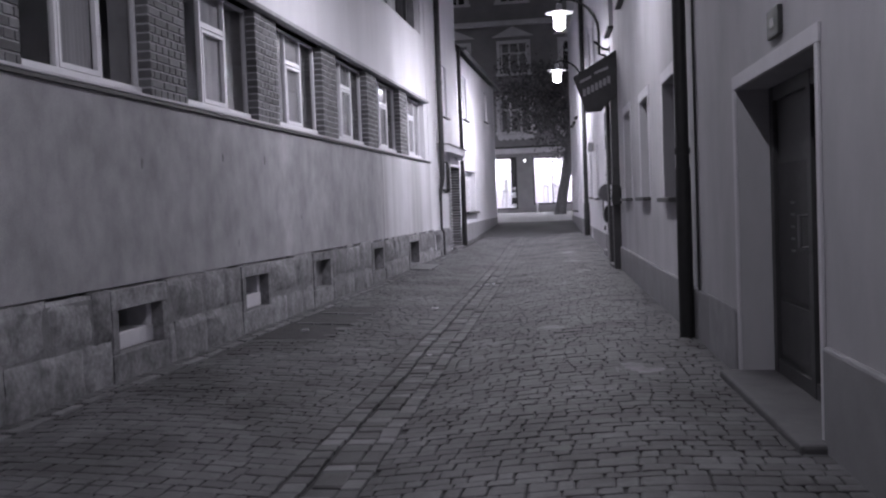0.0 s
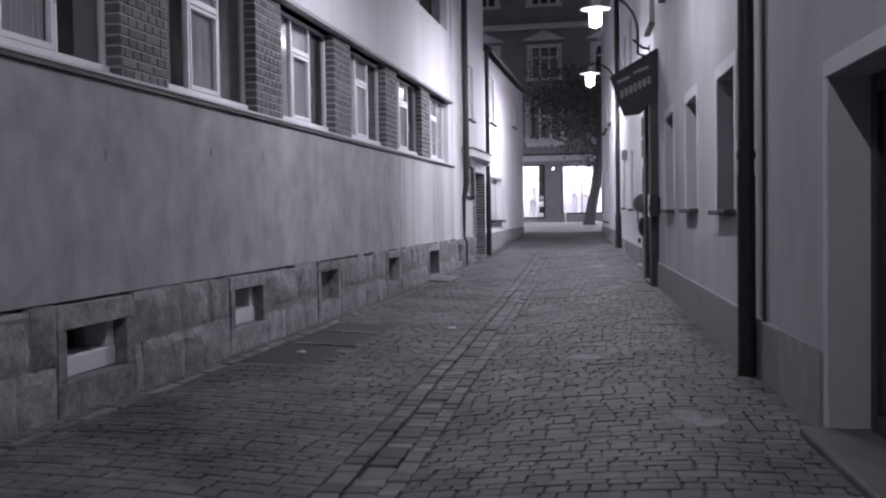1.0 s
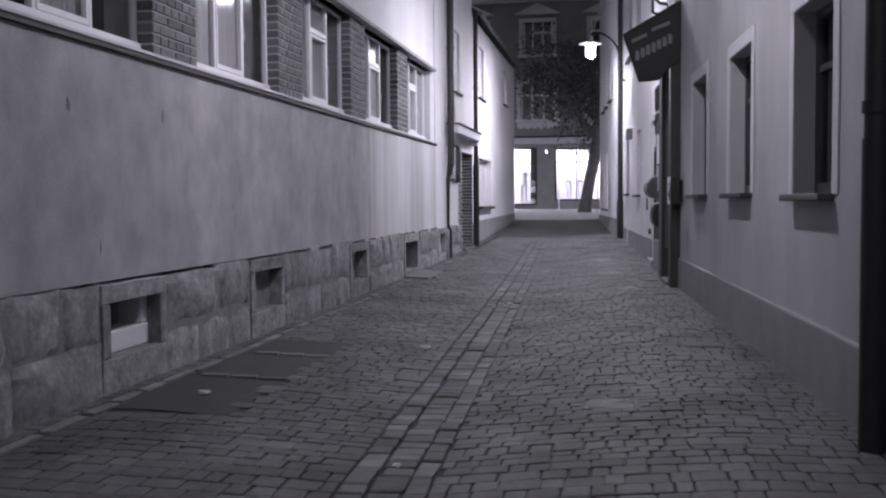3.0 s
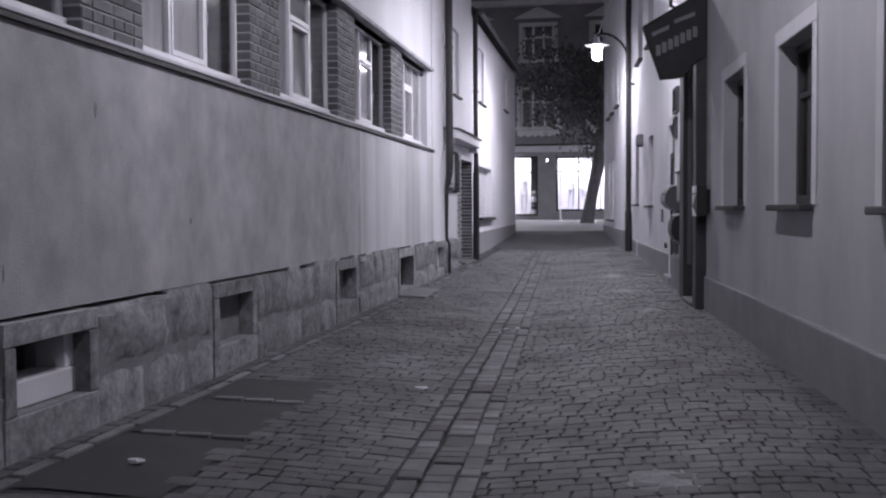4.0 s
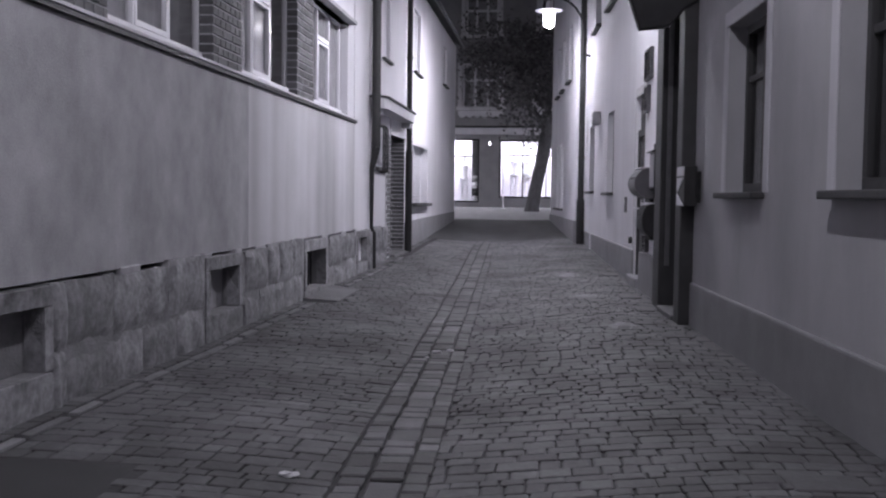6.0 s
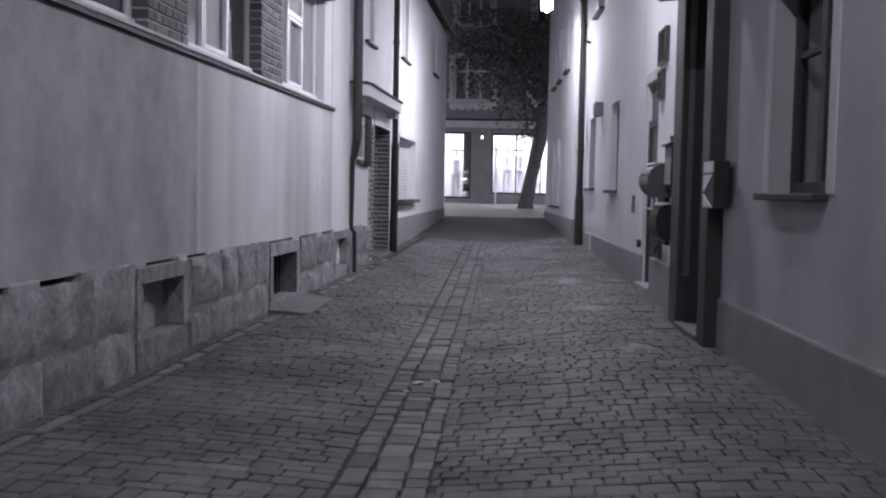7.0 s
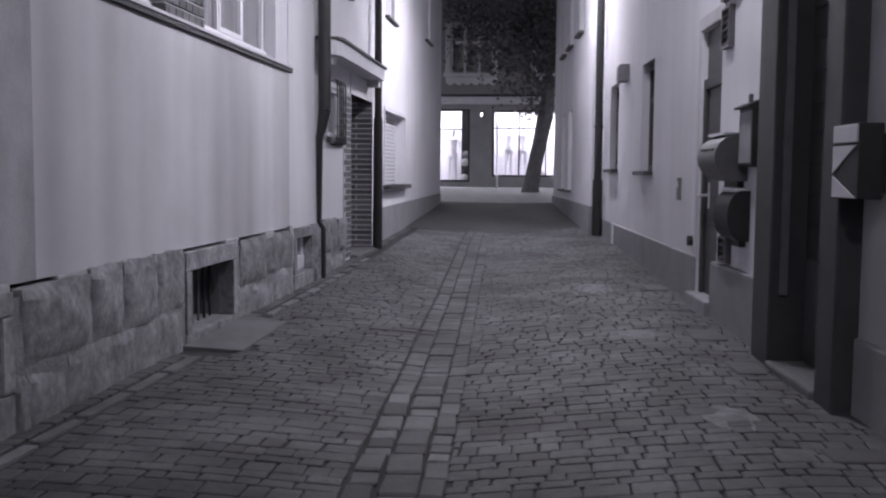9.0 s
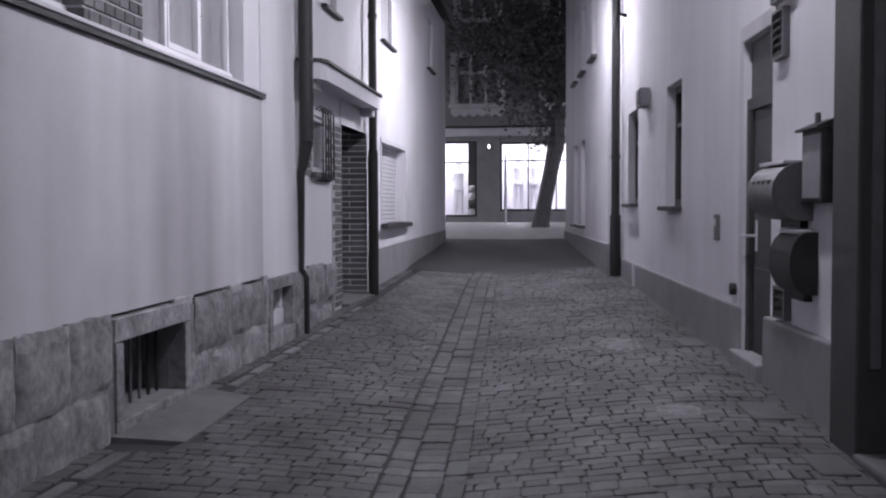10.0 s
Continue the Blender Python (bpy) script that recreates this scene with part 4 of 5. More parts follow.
def wall_fittings():
    bm = bmesh.new()
    box(bm, right, 23.15, 23.25, 0.0, 0.035, 1.33, 1.56, 0.006)
    bell = solid("bell_panel", bm, METAL_GREY, "small metal bell panel beside the narrow door", "bell panel")
    bm = bmesh.new()
    box(bm, right, 23.17, 23.23, 0.035, 0.04, 1.46, 1.52)
    part("button", bm, METAL_PALE, bell)
    bm = bmesh.new()
    tube(bm, [right(22.56, 0.0, 0.95), right(22.56, 0.05, 0.95)], 0.05, 14)
    solid("wall_valve", bm, METAL_DARK, "round dark pipe outlet low on the wall", "pipe outlet")
    bm = bmesh.new()
    box(bm, right, 27.1, 27.45, 0.0, 0.13, 2.92, 3.16, 0.012)
    lampbox = solid("wall_box", bm, CONCRETE, "pale square box fixed over a window", "wall box")
    bm = bmesh.new()
    box(bm, right, 27.14, 27.41, 0.13, 0.138, 2.95, 3.13)
    part("cover", bm, METAL_GREY, lampbox)
    bm = bmesh.new()
    box(bm, right, 28.2, 28.42, 0.031, 0.04, 0.48, 0.86)
    solid("plinth_strip", bm, TRIM_PALE, "pale vertical strip painted on the plinth", "plinth mark")
    for u, z in ((19.9, 4.55),):
        th = thing("wall_hook", right(u, 0, z), "small dark flag bracket on the wall", "bracket", "wall brackets")
        bm = bmesh.new()
        tube(bm, [right(u, 0.0, z), right(u, 0.12, z + 0.02), right(u, 0.30, z + 0.18)], 0.022, 8)
        part("arm", bm, METAL_DARK, th)
        bm = bmesh.new()
        box(bm, right, u - 0.05, u + 0.05, 0.0, 0.015, z - 0.07, z + 0.07)
        part("plate", bm, METAL_DARK, th)


wall_fittings()
pipe_d = downpipe("downpipe", right, 29.72, 0.12, 0.55, 9.9, 0.065, "dark downpipe in the corner of two houses", (2.4, 4.9))
bm = bmesh.new()
tube(bm, [right(29.72, 0.12, 0.5), right(29.72, 0.12, 1.5)], 0.085, 14)
part("standpipe", bm, METAL_DARK, pipe_d, "thicker iron standpipe", True)


def far_right_house():
    wins = [(33.6, 34.4, 1.25, 2.95), (35.2, 36.0, 1.25, 2.95), (31.6, 32.4, 4.28, 5.6), (33.6, 34.4, 4.28, 5.6), (35.2, 36.0, 4.28, 5.6)]
    bm = bmesh.new()
    wall_boxes(bm, right_far, 30.0, 38.4, -0.35, 0.0, 0.0, 10.0, wins)
    box(bm, right_far, 38.2, 38.4, -8.0, -0.35, 0.0, 10.0)
    box(bm, right_far, 30.0, 30.2, -2.0, -0.35, 0.0, 10.0)
    solid("wall_far_right", bm, PLASTER_WHITE, "pale rendered wall of the corner house", "wall", "structure")
    bm = bmesh.new()
    box(bm, right_far, 29.98, 38.42, -0.1, 0.035, 0.2, 1.04, 0.006)
    solid("plinth_far_right", bm, PLINTH_GREY, "grey plinth of the corner house", "plinth", "structure")
    for i, w in enumerate(wins):
        deep_window(50 + i, right_far, *w, "windows of the corner house", surround=False, depth=0.16)


far_right_house()


# ---- street lamps ----
def street_lamp(x, y, z, wall_x, lit=LAMP_BULB, rod=True, lean=54, foot=None):
    """Flat-shaded lamp with a glowing glass, on an arm from a wall or on a post from foot; z is the middle of the glass."""
    th = thing("street_lamp", (x, y, z - 0.17), "lit street lamp with a flat round shade on a wall arm" if foot is None else "added unseen street lamp with a flat round shade on a dark post", "street lamp", "lamps of the lane")
    bm = bmesh.new()
    lathe(bm, (x, y, z), [(0.108, 0.14), (0.098, -0.165), (0.112, -0.16), (0.122, 0.13), (0.11, 0.14)], 20, True)
    part("lamp_glass", bm, LAMP_GLASS, th, "glowing glass cylinder", True)
    bm = bmesh.new()
    tilt = math.radians(lean)

    def aimed(bm, steps):
        """Rings of (depth, radius) turned about an axis that leans across the lane, away from the wall that carries the lamp."""
        out = Vector((-math.sin(tilt), 0, -math.cos(tilt)))
        c = Vector((x, y, z - 0.156))
        side = Vector((math.cos(tilt), 0, -math.sin(tilt)))
        rings = [[bm.verts.new(c + out * d + (side * math.cos(a) + Vector((0, 1, 0)) * math.sin(a)) * r) for a in (2 * math.pi * k / 20 for k in range(20))] for d, r in steps]
        for r0, r1 in zip(rings, rings[1:]):
            for k in range(20):
                bm.faces.new((r0[k], r0[(k + 1) % 20], r1[(k + 1) % 20], r1[k]))
        bm.faces.new(rings[0][::-1]), bm.faces.new(rings[-1])

    # lens and dark plate behind it are added, steering light off the carrying wall
    aimed(bm, [(0.0, 0.047), (0.010, 0.044), (0.019, 0.037), (0.026, 0.025), (0.029, 0.008)])
    part("lamp_bulb", bm, lit, th, "bright domed lens added to aim light across the lane")
    bm = bmesh.new()
    aimed(bm, [(-0.008, 0.042), (-0.002, 0.053), (0.0025, 0.053), (0.0025, 0.0485)])
    part("reflector", bm, METAL_DARK, th)
    bm = bmesh.new()
    lathe(bm, (x, y, z), [(0.0, 0.143), (0.12, 0.145), (0.295, 0.150), (0.30, 0.160), (0.14, 0.20), (0.07, 0.225), (0.06, 0.34), (0.03, 0.36)], 24)
    part("shade", bm, METAL_PALE, th, "pale enamelled shade", True)
    bm = bmesh.new()
    if foot is not None:
        tube(bm, [(x, y, z + 0.35), (x, y, z + 0.55), (x, y - 0.3, z + 0.75), (x, y - 0.6, z + 0.55), (x, y - 0.65, z), (x, y - 0.65, foot)], 0.045, 10)
        part("post", bm, METAL_DARK, th, "dark tubular post", True)
        return
    pts = [(x, y, z + 0.36), (x + 0.08, y, z + 0.44)]
    for k in range(1, 7):
        t = k / 6
        pts.append((x + 0.08 + (wall_x - 0.14 - x - 0.08) * math.sin(t * math.pi / 2), y, z + 0.44 - 0.75 * (1 - math.cos(t * math.pi / 2))))
    pts.append((wall_x - 0.14, y, z - 0.75))
    pts.append((wall_x, y, z - 0.80))
    tube(bm, pts, 0.028, 10)
    part("arm", bm, METAL_DARK, th, "curved dark tube arm", True)
    if rod:
        bm = bmesh.new()
        tube(bm, [(x + 0.02, y, z + 0.38), (wall_x, y, z + 2.9)], 0.016, 8)
        part("stay_rod", bm, METAL_PALE, th, "thin stay rod to the wall above")


street_lamp(-0.69, 20.95, 5.38, right(20.95, 0, 0)[0])
street_lamp(-1.11, 29.40, 5.31, right(29.4, 0, 0)[0], LAMP_BULB_FAR, lean=54)
street_lamp(-1.10, 12.5, 5.42, right(12.5, 0, 0)[0], LAMP_BULB_MID, lean=14)
street_lamp(-0.45, 4.05, 5.45, right(4.05, 0, 0)[0], LAMP_BULB_DIM, lean=20)
# two unseen post lamps, added to brighten the far facade, tree and pavement
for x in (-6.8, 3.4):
    street_lamp(x, 40.2, 5.4, x, LAMP_BULB_UNSEEN, lean=0, foot=ground(x, 39.55))


# ---- far street: shops, facade, tree ----
FY = 45.5


def far(x, v, z):
    return (x, FY - v, z)


def shops():
    w1, w2 = (-7.2, -3.75, 1.32, 3.73), (-3.0, 0.8, 1.50, 3.69)
    bays = (-9.24, -6.46, -3.71, -0.90, 1.88, 4.66)
    first = [(x - 0.72, x + 0.72, 4.92, 6.4) for x in bays]
    second = [(x - 0.62, x + 0.62, 7.62, 8.95) for x in bays]
    third = [(x - 0.6, x + 0.6, 10.9, 12.6) for x in bays]
    bm = bmesh.new()
    wall_boxes(bm, far, -14, 10, -0.4, 0.0, 4.18, 14, first + second + third)
    house = solid("shop_house", bm, FACADE, "tall dark town house with shops on its ground floor", "house")
    bm = bmesh.new()
    wall_boxes(bm, far, -14, 10, -0.4, 0.0, 0.8, 3.89, [w1, w2])
    part("shop_front", bm, PLINTH_GREY, house, "grey shop front piers")
    bm = bmesh.new()
    box(bm, far, -14, 10, -0.4, 0.12, 3.89, 4.14, 0.01)
    part("fascia", bm, FACADE_PALE, house, "pale fascia over the shop windows")
    bm = bmesh.new()
    box(bm, far, -14, 10, -0.4, 0.25, 4.14, 4.2)
    part("ledge", bm, METAL_DARK, house)
    bm = bmesh.new()
    box(bm, far, -14, 10, -0.4, 0.30, 9.78, 10.0, 0.03)
    part("cornice", bm, FACADE_PALE, house, "pale moulded cornice")
    for k, (a, b, lo, hi) in enumerate(first + second + third):
        bm = bmesh.new()
        w = 0.16
        for q in ((a - w, b + w, hi, hi + w), (a - w, a, lo, hi), (b, b + w, lo, hi), (a - w - 0.06, b + w + 0.06, lo - 0.12, lo)):
            box(bm, far, q[0], q[1], -0.02, 0.06, q[2], q[3])
        win = part("window", bm, FACADE_PALE, house, "pale stucco window surround")
        bm = bmesh.new()
        third_w = (b - a) / 3
        for u in (a, a + third_w - 0.04, a + 2 * third_w - 0.04, b - 0.07):
            box(bm, far, u, u + 0.08, -0.2, -0.13, lo, hi)
        z = lo + (hi - lo) * 0.66
        box(bm, far, a + 0.08, b - 0.08, -0.2, -0.135, z, z + 0.08)
        part("window_frame", bm, FRAME_WHITE, win)
        bm = bmesh.new()
        box(bm, far, a, b, -0.18, -0.175, lo, hi)
        part("pane", bm, GLASS, win)
        bm = bmesh.new()
        box(bm, far, a, b, -0.5, -0.45, lo, hi)
        part("backing", bm, CURTAIN if k in (8, 2) else ROOM_SHADE, win)
    for x in bays:
        bm = bmesh.new()
        prism(bm, far, [(x - 0.95, 0.0, 9.28), (x + 0.95, 0.0, 9.28), (x, 0.0, 9.72)], [(x - 0.95, 0.2, 9.28), (x + 0.95, 0.2, 9.28), (x, 0.2, 9.72)])
        ped = part("pediment", bm, FACADE_PALE, house, "triangular stucco pediment")
        bm = bmesh.new()
        ring = [(x + 0.87, 4.78), (x - 0.87, 4.78)] + [(x - 0.85 + 1.7 * i / 24, 4.60 - 0.09 * abs(math.sin(math.pi * i / 4))) for i in range(25)]
        prism(bm, far, [(u, 0.0, z) for u, z in ring], [(u, 0.07, z) for u, z in ring])
        part("apron", bm, FACADE_PALE, house, "scalloped apron below the window")
    bm = bmesh.new()
    box(bm, far, -14, 10, -4.0, -3.8, 0.8, 14)
    box(bm, far, -14, 10, -3.8, -0.4, 13.8, 14)
    part("back_wall", bm, ROOM_SHADE, house)
    bm = bmesh.new()
    prism(bm, far, [(-14, 0.35, 13.9), (-14, 0.35, 14.1), (-14, -4.0, 17.0)], [(10, 0.35, 13.9), (10, 0.35, 14.1), (10, -4.0, 17.0)])
    part("roof", bm, ROOF, house)
    # lit rooms behind the two shop windows
    for i, (a, b, lo, hi) in enumerate((w1, w2)):
        th = thing("shop_window_%d" % (i + 1), far(a, 0, lo), "brightly lit shop window with a white display behind", "shop window", "", "structure")
        bm = bmesh.new()
        d = 1.5
        box(bm, far, a - 0.2, b + 0.2, -d - 0.1, -d, lo - 0.1, hi + 0.3)
        box(bm, far, a - 0.2, a - 0.15, -d, -0.4, lo - 0.1, hi + 0.3)
        box(bm, far, b + 0.15, b + 0.2, -d, -0.4, lo - 0.1, hi + 0.3)
        box(bm, far, a - 0.2, b + 0.2, -d, -0.4, lo - 0.1, lo)
        box(bm, far, a - 0.2, b + 0.2, -d, -0.4, hi + 0.1, hi + 0.2)
        part("display_room", bm, SHOP_WHITE, th, "white display space")
        n = 5
        for k in range(n):
            u = a + (b - a) * (k + 0.5) / n
            bm = bmesh.new()
            box(bm, far, u - 0.22, u + 0.22, -0.85, -0.45, hi + 0.07, hi + 0.1)
            part("ceiling_light", bm, SHOP_LIGHT, th, "glowing ceiling light")
        bm = bmesh.new()
        for q in ((a, b, lo, lo + 0.06), (a, b, hi - 0.06, hi), (a, a + 0.06, lo + 0.06, hi - 0.06), (b - 0.06, b, lo + 0.06, hi - 0.06)):
            box(bm, far, q[0], q[1], -0.12, -0.04, q[2], q[3])
        zt = 3.04 if i == 0 else 3.08
        cuts = (-5.4,) if i == 0 else (-2.11, -1.22, -0.3)
        box(bm, far, a + 0.06, b - 0.06, -0.11, -0.05, zt, zt + 0.045)
        for u in cuts:
            box(bm, far, u - 0.022, u + 0.022, -0.115, -0.045, lo + 0.06, hi - 0.06)
        part("window_frame", bm, METAL_DARK, th, "slim dark shop-window frame")
        us = [a + 0.06, *cuts, b - 0.06]
        for u, v in zip(us, us[1:]):
            bm = bmesh.new()
            box(bm, far, u, v, -0.09, -0.085, lo + 0.06, hi - 0.06)
            part("pane", bm, GLASS, th).visible_shadow = False
    for x, turn in ((-4.42, 0.3), (-2.45, -0.2), (-1.95, 0.4), (-5.4, 0.0)):
        z0 = 1.33 if x < -3.6 else 1.5
        bm = bmesh.new()
        lathe(bm, (x, FY + 1.0, z0 + 0.80), [(0.10, 0.0), (0.165, 0.08), (0.12, 0.30), (0.16, 0.52), (0.17, 0.62), (0.055, 0.70), (0.05, 0.76), (0.085, 0.82), (0.09, 0.93), (0.03, 1.0)], 14)
        for side in (-1, 1):
            c, d = math.cos(turn) * side, math.sin(turn) * side
            tube(bm, [(x + 0.08 * c, FY + 1.0, z0 + 0.86), (x + 0.10 * c, FY + 0.97, z0 + 0.45), (x + 0.11 * c, FY + 1.0, z0)], [0.085, 0.06, 0.045], 8)
            tube(bm, [(x + 0.17 * c, FY + 1.0 + 0.1 * d, z0 + 1.40), (x + 0.27 * c, FY + 0.98, z0 + 1.14), (x + (0.20 if side > 0 else 0.12) * c, FY + 0.86, z0 + 0.92)], [0.05, 0.04, 0.03], 8)
        solid("mannequin", bm, FIGURE, "pale plain display mannequin in the shop window", "mannequin", "", True)
    bm = bmesh.new()
    box(bm, far, -4.06, -3.72, -1.3, -0.42, 1.32, 3.75)
    solid("display_partition", bm, STONE_DARK, "dark side partition inside the lit shop window", "partition")
    rnd = random.Random(3)
    for k, z in enumerate((1.32, 1.58, 1.84, 2.08)):
        bm = bmesh.new()
        bmesh.ops.create_icosphere(bm, subdivisions=2, radius=1.0)
        for v in bm.verts:
            r = 1 + rnd.uniform(-0.12, 0.12)
            v.co = Vector((-3.93 + 0.03 * (k % 2) + v.co.x * 0.15 * r, FY + 0.25 + v.co.y * 0.12, z + 0.13 + v.co.z * 0.13 * r))
        solid("cushion", bm, (FIGURE, STONE_DARK, FIGURE, CONCRETE)[k], "soft rounded cushion stacked in the shop window", "cushion", "", True)
    th = thing("shop_wall_lamp", far(-3.35, 0, 3.5), "small lit wall lamp between the shop windows", "wall lamp")
    bm = bmesh.new()
    box(bm, far, -3.40, -3.30, 0.0, 0.12, 3.46, 3.66, 0.01)
    part("body", bm, METAL_DARK, th)
    bm = bmesh.new()
    lathe(bm, far(-3.35, 0.16, 3.55), [(0.015, -0.06), (0.03, -0.05), (0.03, 0.04), (0.015, 0.05)], 12)
    part("bulb", bm, SHOP_BULB, th, "glowing bulb", True)
    bm = bmesh.new()
    tube(bm, [(-2.78, 44.6, 1.1), (-2.80, 44.6, 3.3)], 0.03, 10)
    tube(bm, [(-2.78, 44.6, 1.1), (-2.78, 44.6, 1.15)], 0.08, 10)
    solid("sign_post", bm, METAL_PALE, "thin white post standing before the shops", "post", "", True)


shops()


def tree():
    th = thing("street_tree", (-1.66, 42.3, 1.05), "leaning street tree with a dark leafy crown", "tree")
    rnd = random.Random(5)
    bm = bmesh.new()
    trunk = [(-1.67, 42.3, 0.95), (-1.66, 42.3, 1.2), (-1.54, 42.3, 1.9), (-1.40, 42.3, 2.6), (-1.26, 42.3, 3.3), (-1.20, 42.3, 3.8), (-1.20, 42.3, 4.5)]
    tube(bm, trunk, [0.32, 0.24, 0.21, 0.21, 0.24, 0.20, 0.15], 14)
    limbs = [[(-1.20, 42.3, 3.7), (-1.5, 42.2, 4.3), (-2.05, 42.0, 4.9), (-2.35, 41.9, 5.9), (-2.8, 41.8, 6.9)],
             [(-1.20, 42.3, 4.4), (-1.05, 42.4, 5.2), (-1.0, 42.5, 6.2), (-1.1, 42.5, 7.6)],
             [(-1.20, 42.3, 4.0), (-0.7, 42.2, 4.8), (-0.1, 42.0, 5.7), (0.4, 41.8, 6.7)],
             [(-1.1, 42.4, 5.0), (-1.6, 42.9, 6.0), (-2.1, 43.3, 7.0)],
             [(-2.05, 42.0, 4.9), (-2.7, 41.9, 5.3), (-3.3, 41.8, 6.1)]]
    for l in limbs:
        tube(bm, l, [0.11 - 0.08 * i / (len(l) - 1) for i in range(len(l))], 9)
    part("trunk", bm, BARK, th, "", True)
    verts, faces = [], []

    def leaf(p, s):
        d = Vector((rnd.gauss(0, 1), rnd.gauss(0, 1), rnd.gauss(0, 0.7))).normalized()
        side = d.orthogonal().normalized()
        side = (side * math.cos(rnd.random() * 6.3) + d.cross(side) * math.sin(rnd.random() * 6.3)).normalized()
        k = len(verts)
        for q in (p, p + d * s * 0.5 + side * s * 0.32, p + d * s, p + d * s * 0.5 - side * s * 0.32):
            verts.append(q[:])
        faces.append((k, k + 1, k + 2, k + 3))

    for c in range(210):
        l = rnd.choice(limbs)
        i = rnd.randrange(1, len(l))
        base = Vector(l[i - 1]).lerp(Vector(l[i]), rnd.random())
        base += Vector((rnd.gauss(0, 0.75), rnd.gauss(0, 0.7), rnd.gauss(0.35, 0.6)))
        if base.z < 4.0:
            continue
        r = rnd.uniform(0.25, 0.55)
        for _ in range(45):
            leaf(base + Vector((rnd.gauss(0, r), rnd.gauss(0, r), rnd.gauss(0, r * 0.6))), rnd.uniform(0.10, 0.19))
    for c in range(9):
        base = Vector((-1.35 + rnd.gauss(0, 0.16), 42.1, 3.5 + rnd.gauss(0, 0.28)))
        for _ in range(16):
            leaf(base + Vector((rnd.gauss(-0.15, 0.18), rnd.gauss(0, 0.15), rnd.gauss(0, 0.15))), rnd.uniform(0.10, 0.18))
    me = bpy.data.meshes.new("crown")
    me.from_pydata(verts, [], faces)
    me.materials.append(LEAF)
    attach(new("crown", me), th)


tree()


def end_walls():
    bm = bmesh.new()
    box(bm, plain, -14, 12, -14.4, -14, 0, 10)
    solid("wall_behind", bm, PLASTER_RIGHT, "plain rendered house front closing the lane behind", "wall", "structure")
    bm = bmesh.new()
    box(bm, plain, -14.4, -14, 36.0, 46, 0, 10)
    box(bm, plain, 10, 10.4, 38.0, 46, 0, 10)
    solid("wall_street_ends", bm, FACADE, "plain house fronts closing the side street", "wall", "structure")


end_walls()


# ---- patches, slabs and setts ----
def plates():
    for y0, y1 in ((9.9, 11.03), (11.09, 12.11), (12.17, 12.95)):
        strip("cellar_cover", lambda y: -3.6, lambda y: -2.84 + 0.03 * math.sin(7 * y), y0, y1, ASPHALT, -0.007, "dark asphalt-filled cellar cover in the paving", "cover", 0.4)
    bm = bmesh.new()
    ribs = thing("cover_edging", (-3.1, 11.3, 0.2), "pale stone edging between the dark covers", "edging")
    for y in (11.06, 12.14):
        for k in range(3):
            x = -3.5 + 0.22 * k
            b = bmesh.new()
            z = ground(x, y)
            box(b, plain, x, x + 0.205, y - 0.04 + 0.01 * k, y + 0.03, z - 0.05, z + 0.006, 0.008)
            part("stone", b, EDGE_STONE, ribs)


plates()


def ramp():
    bm = bmesh.new()
    ring0 = [(-4.1, 19.74, 0.2), (-3.9, 19.55, 0.2), (-3.42, 19.62, 0.2), (-3.42, 20.85, 0.2), (-3.86, 20.95, 0.2), (-4.1, 20.66, 0.2)]
    ring1 = [(x, y, ground(x, y) + (0.025 if x < -3.8 else 0.004)) for x, y, z in ring0]
    prism(bm, plain, ring0, ring1)
    solid("concrete_apron", bm, SLAB, "pale sloping concrete apron below the barred cellar opening", "apron", "structure")


ramp()
SKIP = [(-3.60, -2.86, 9.975, 13.03), (-3.95, -3.42, 19.58, 20.9)]


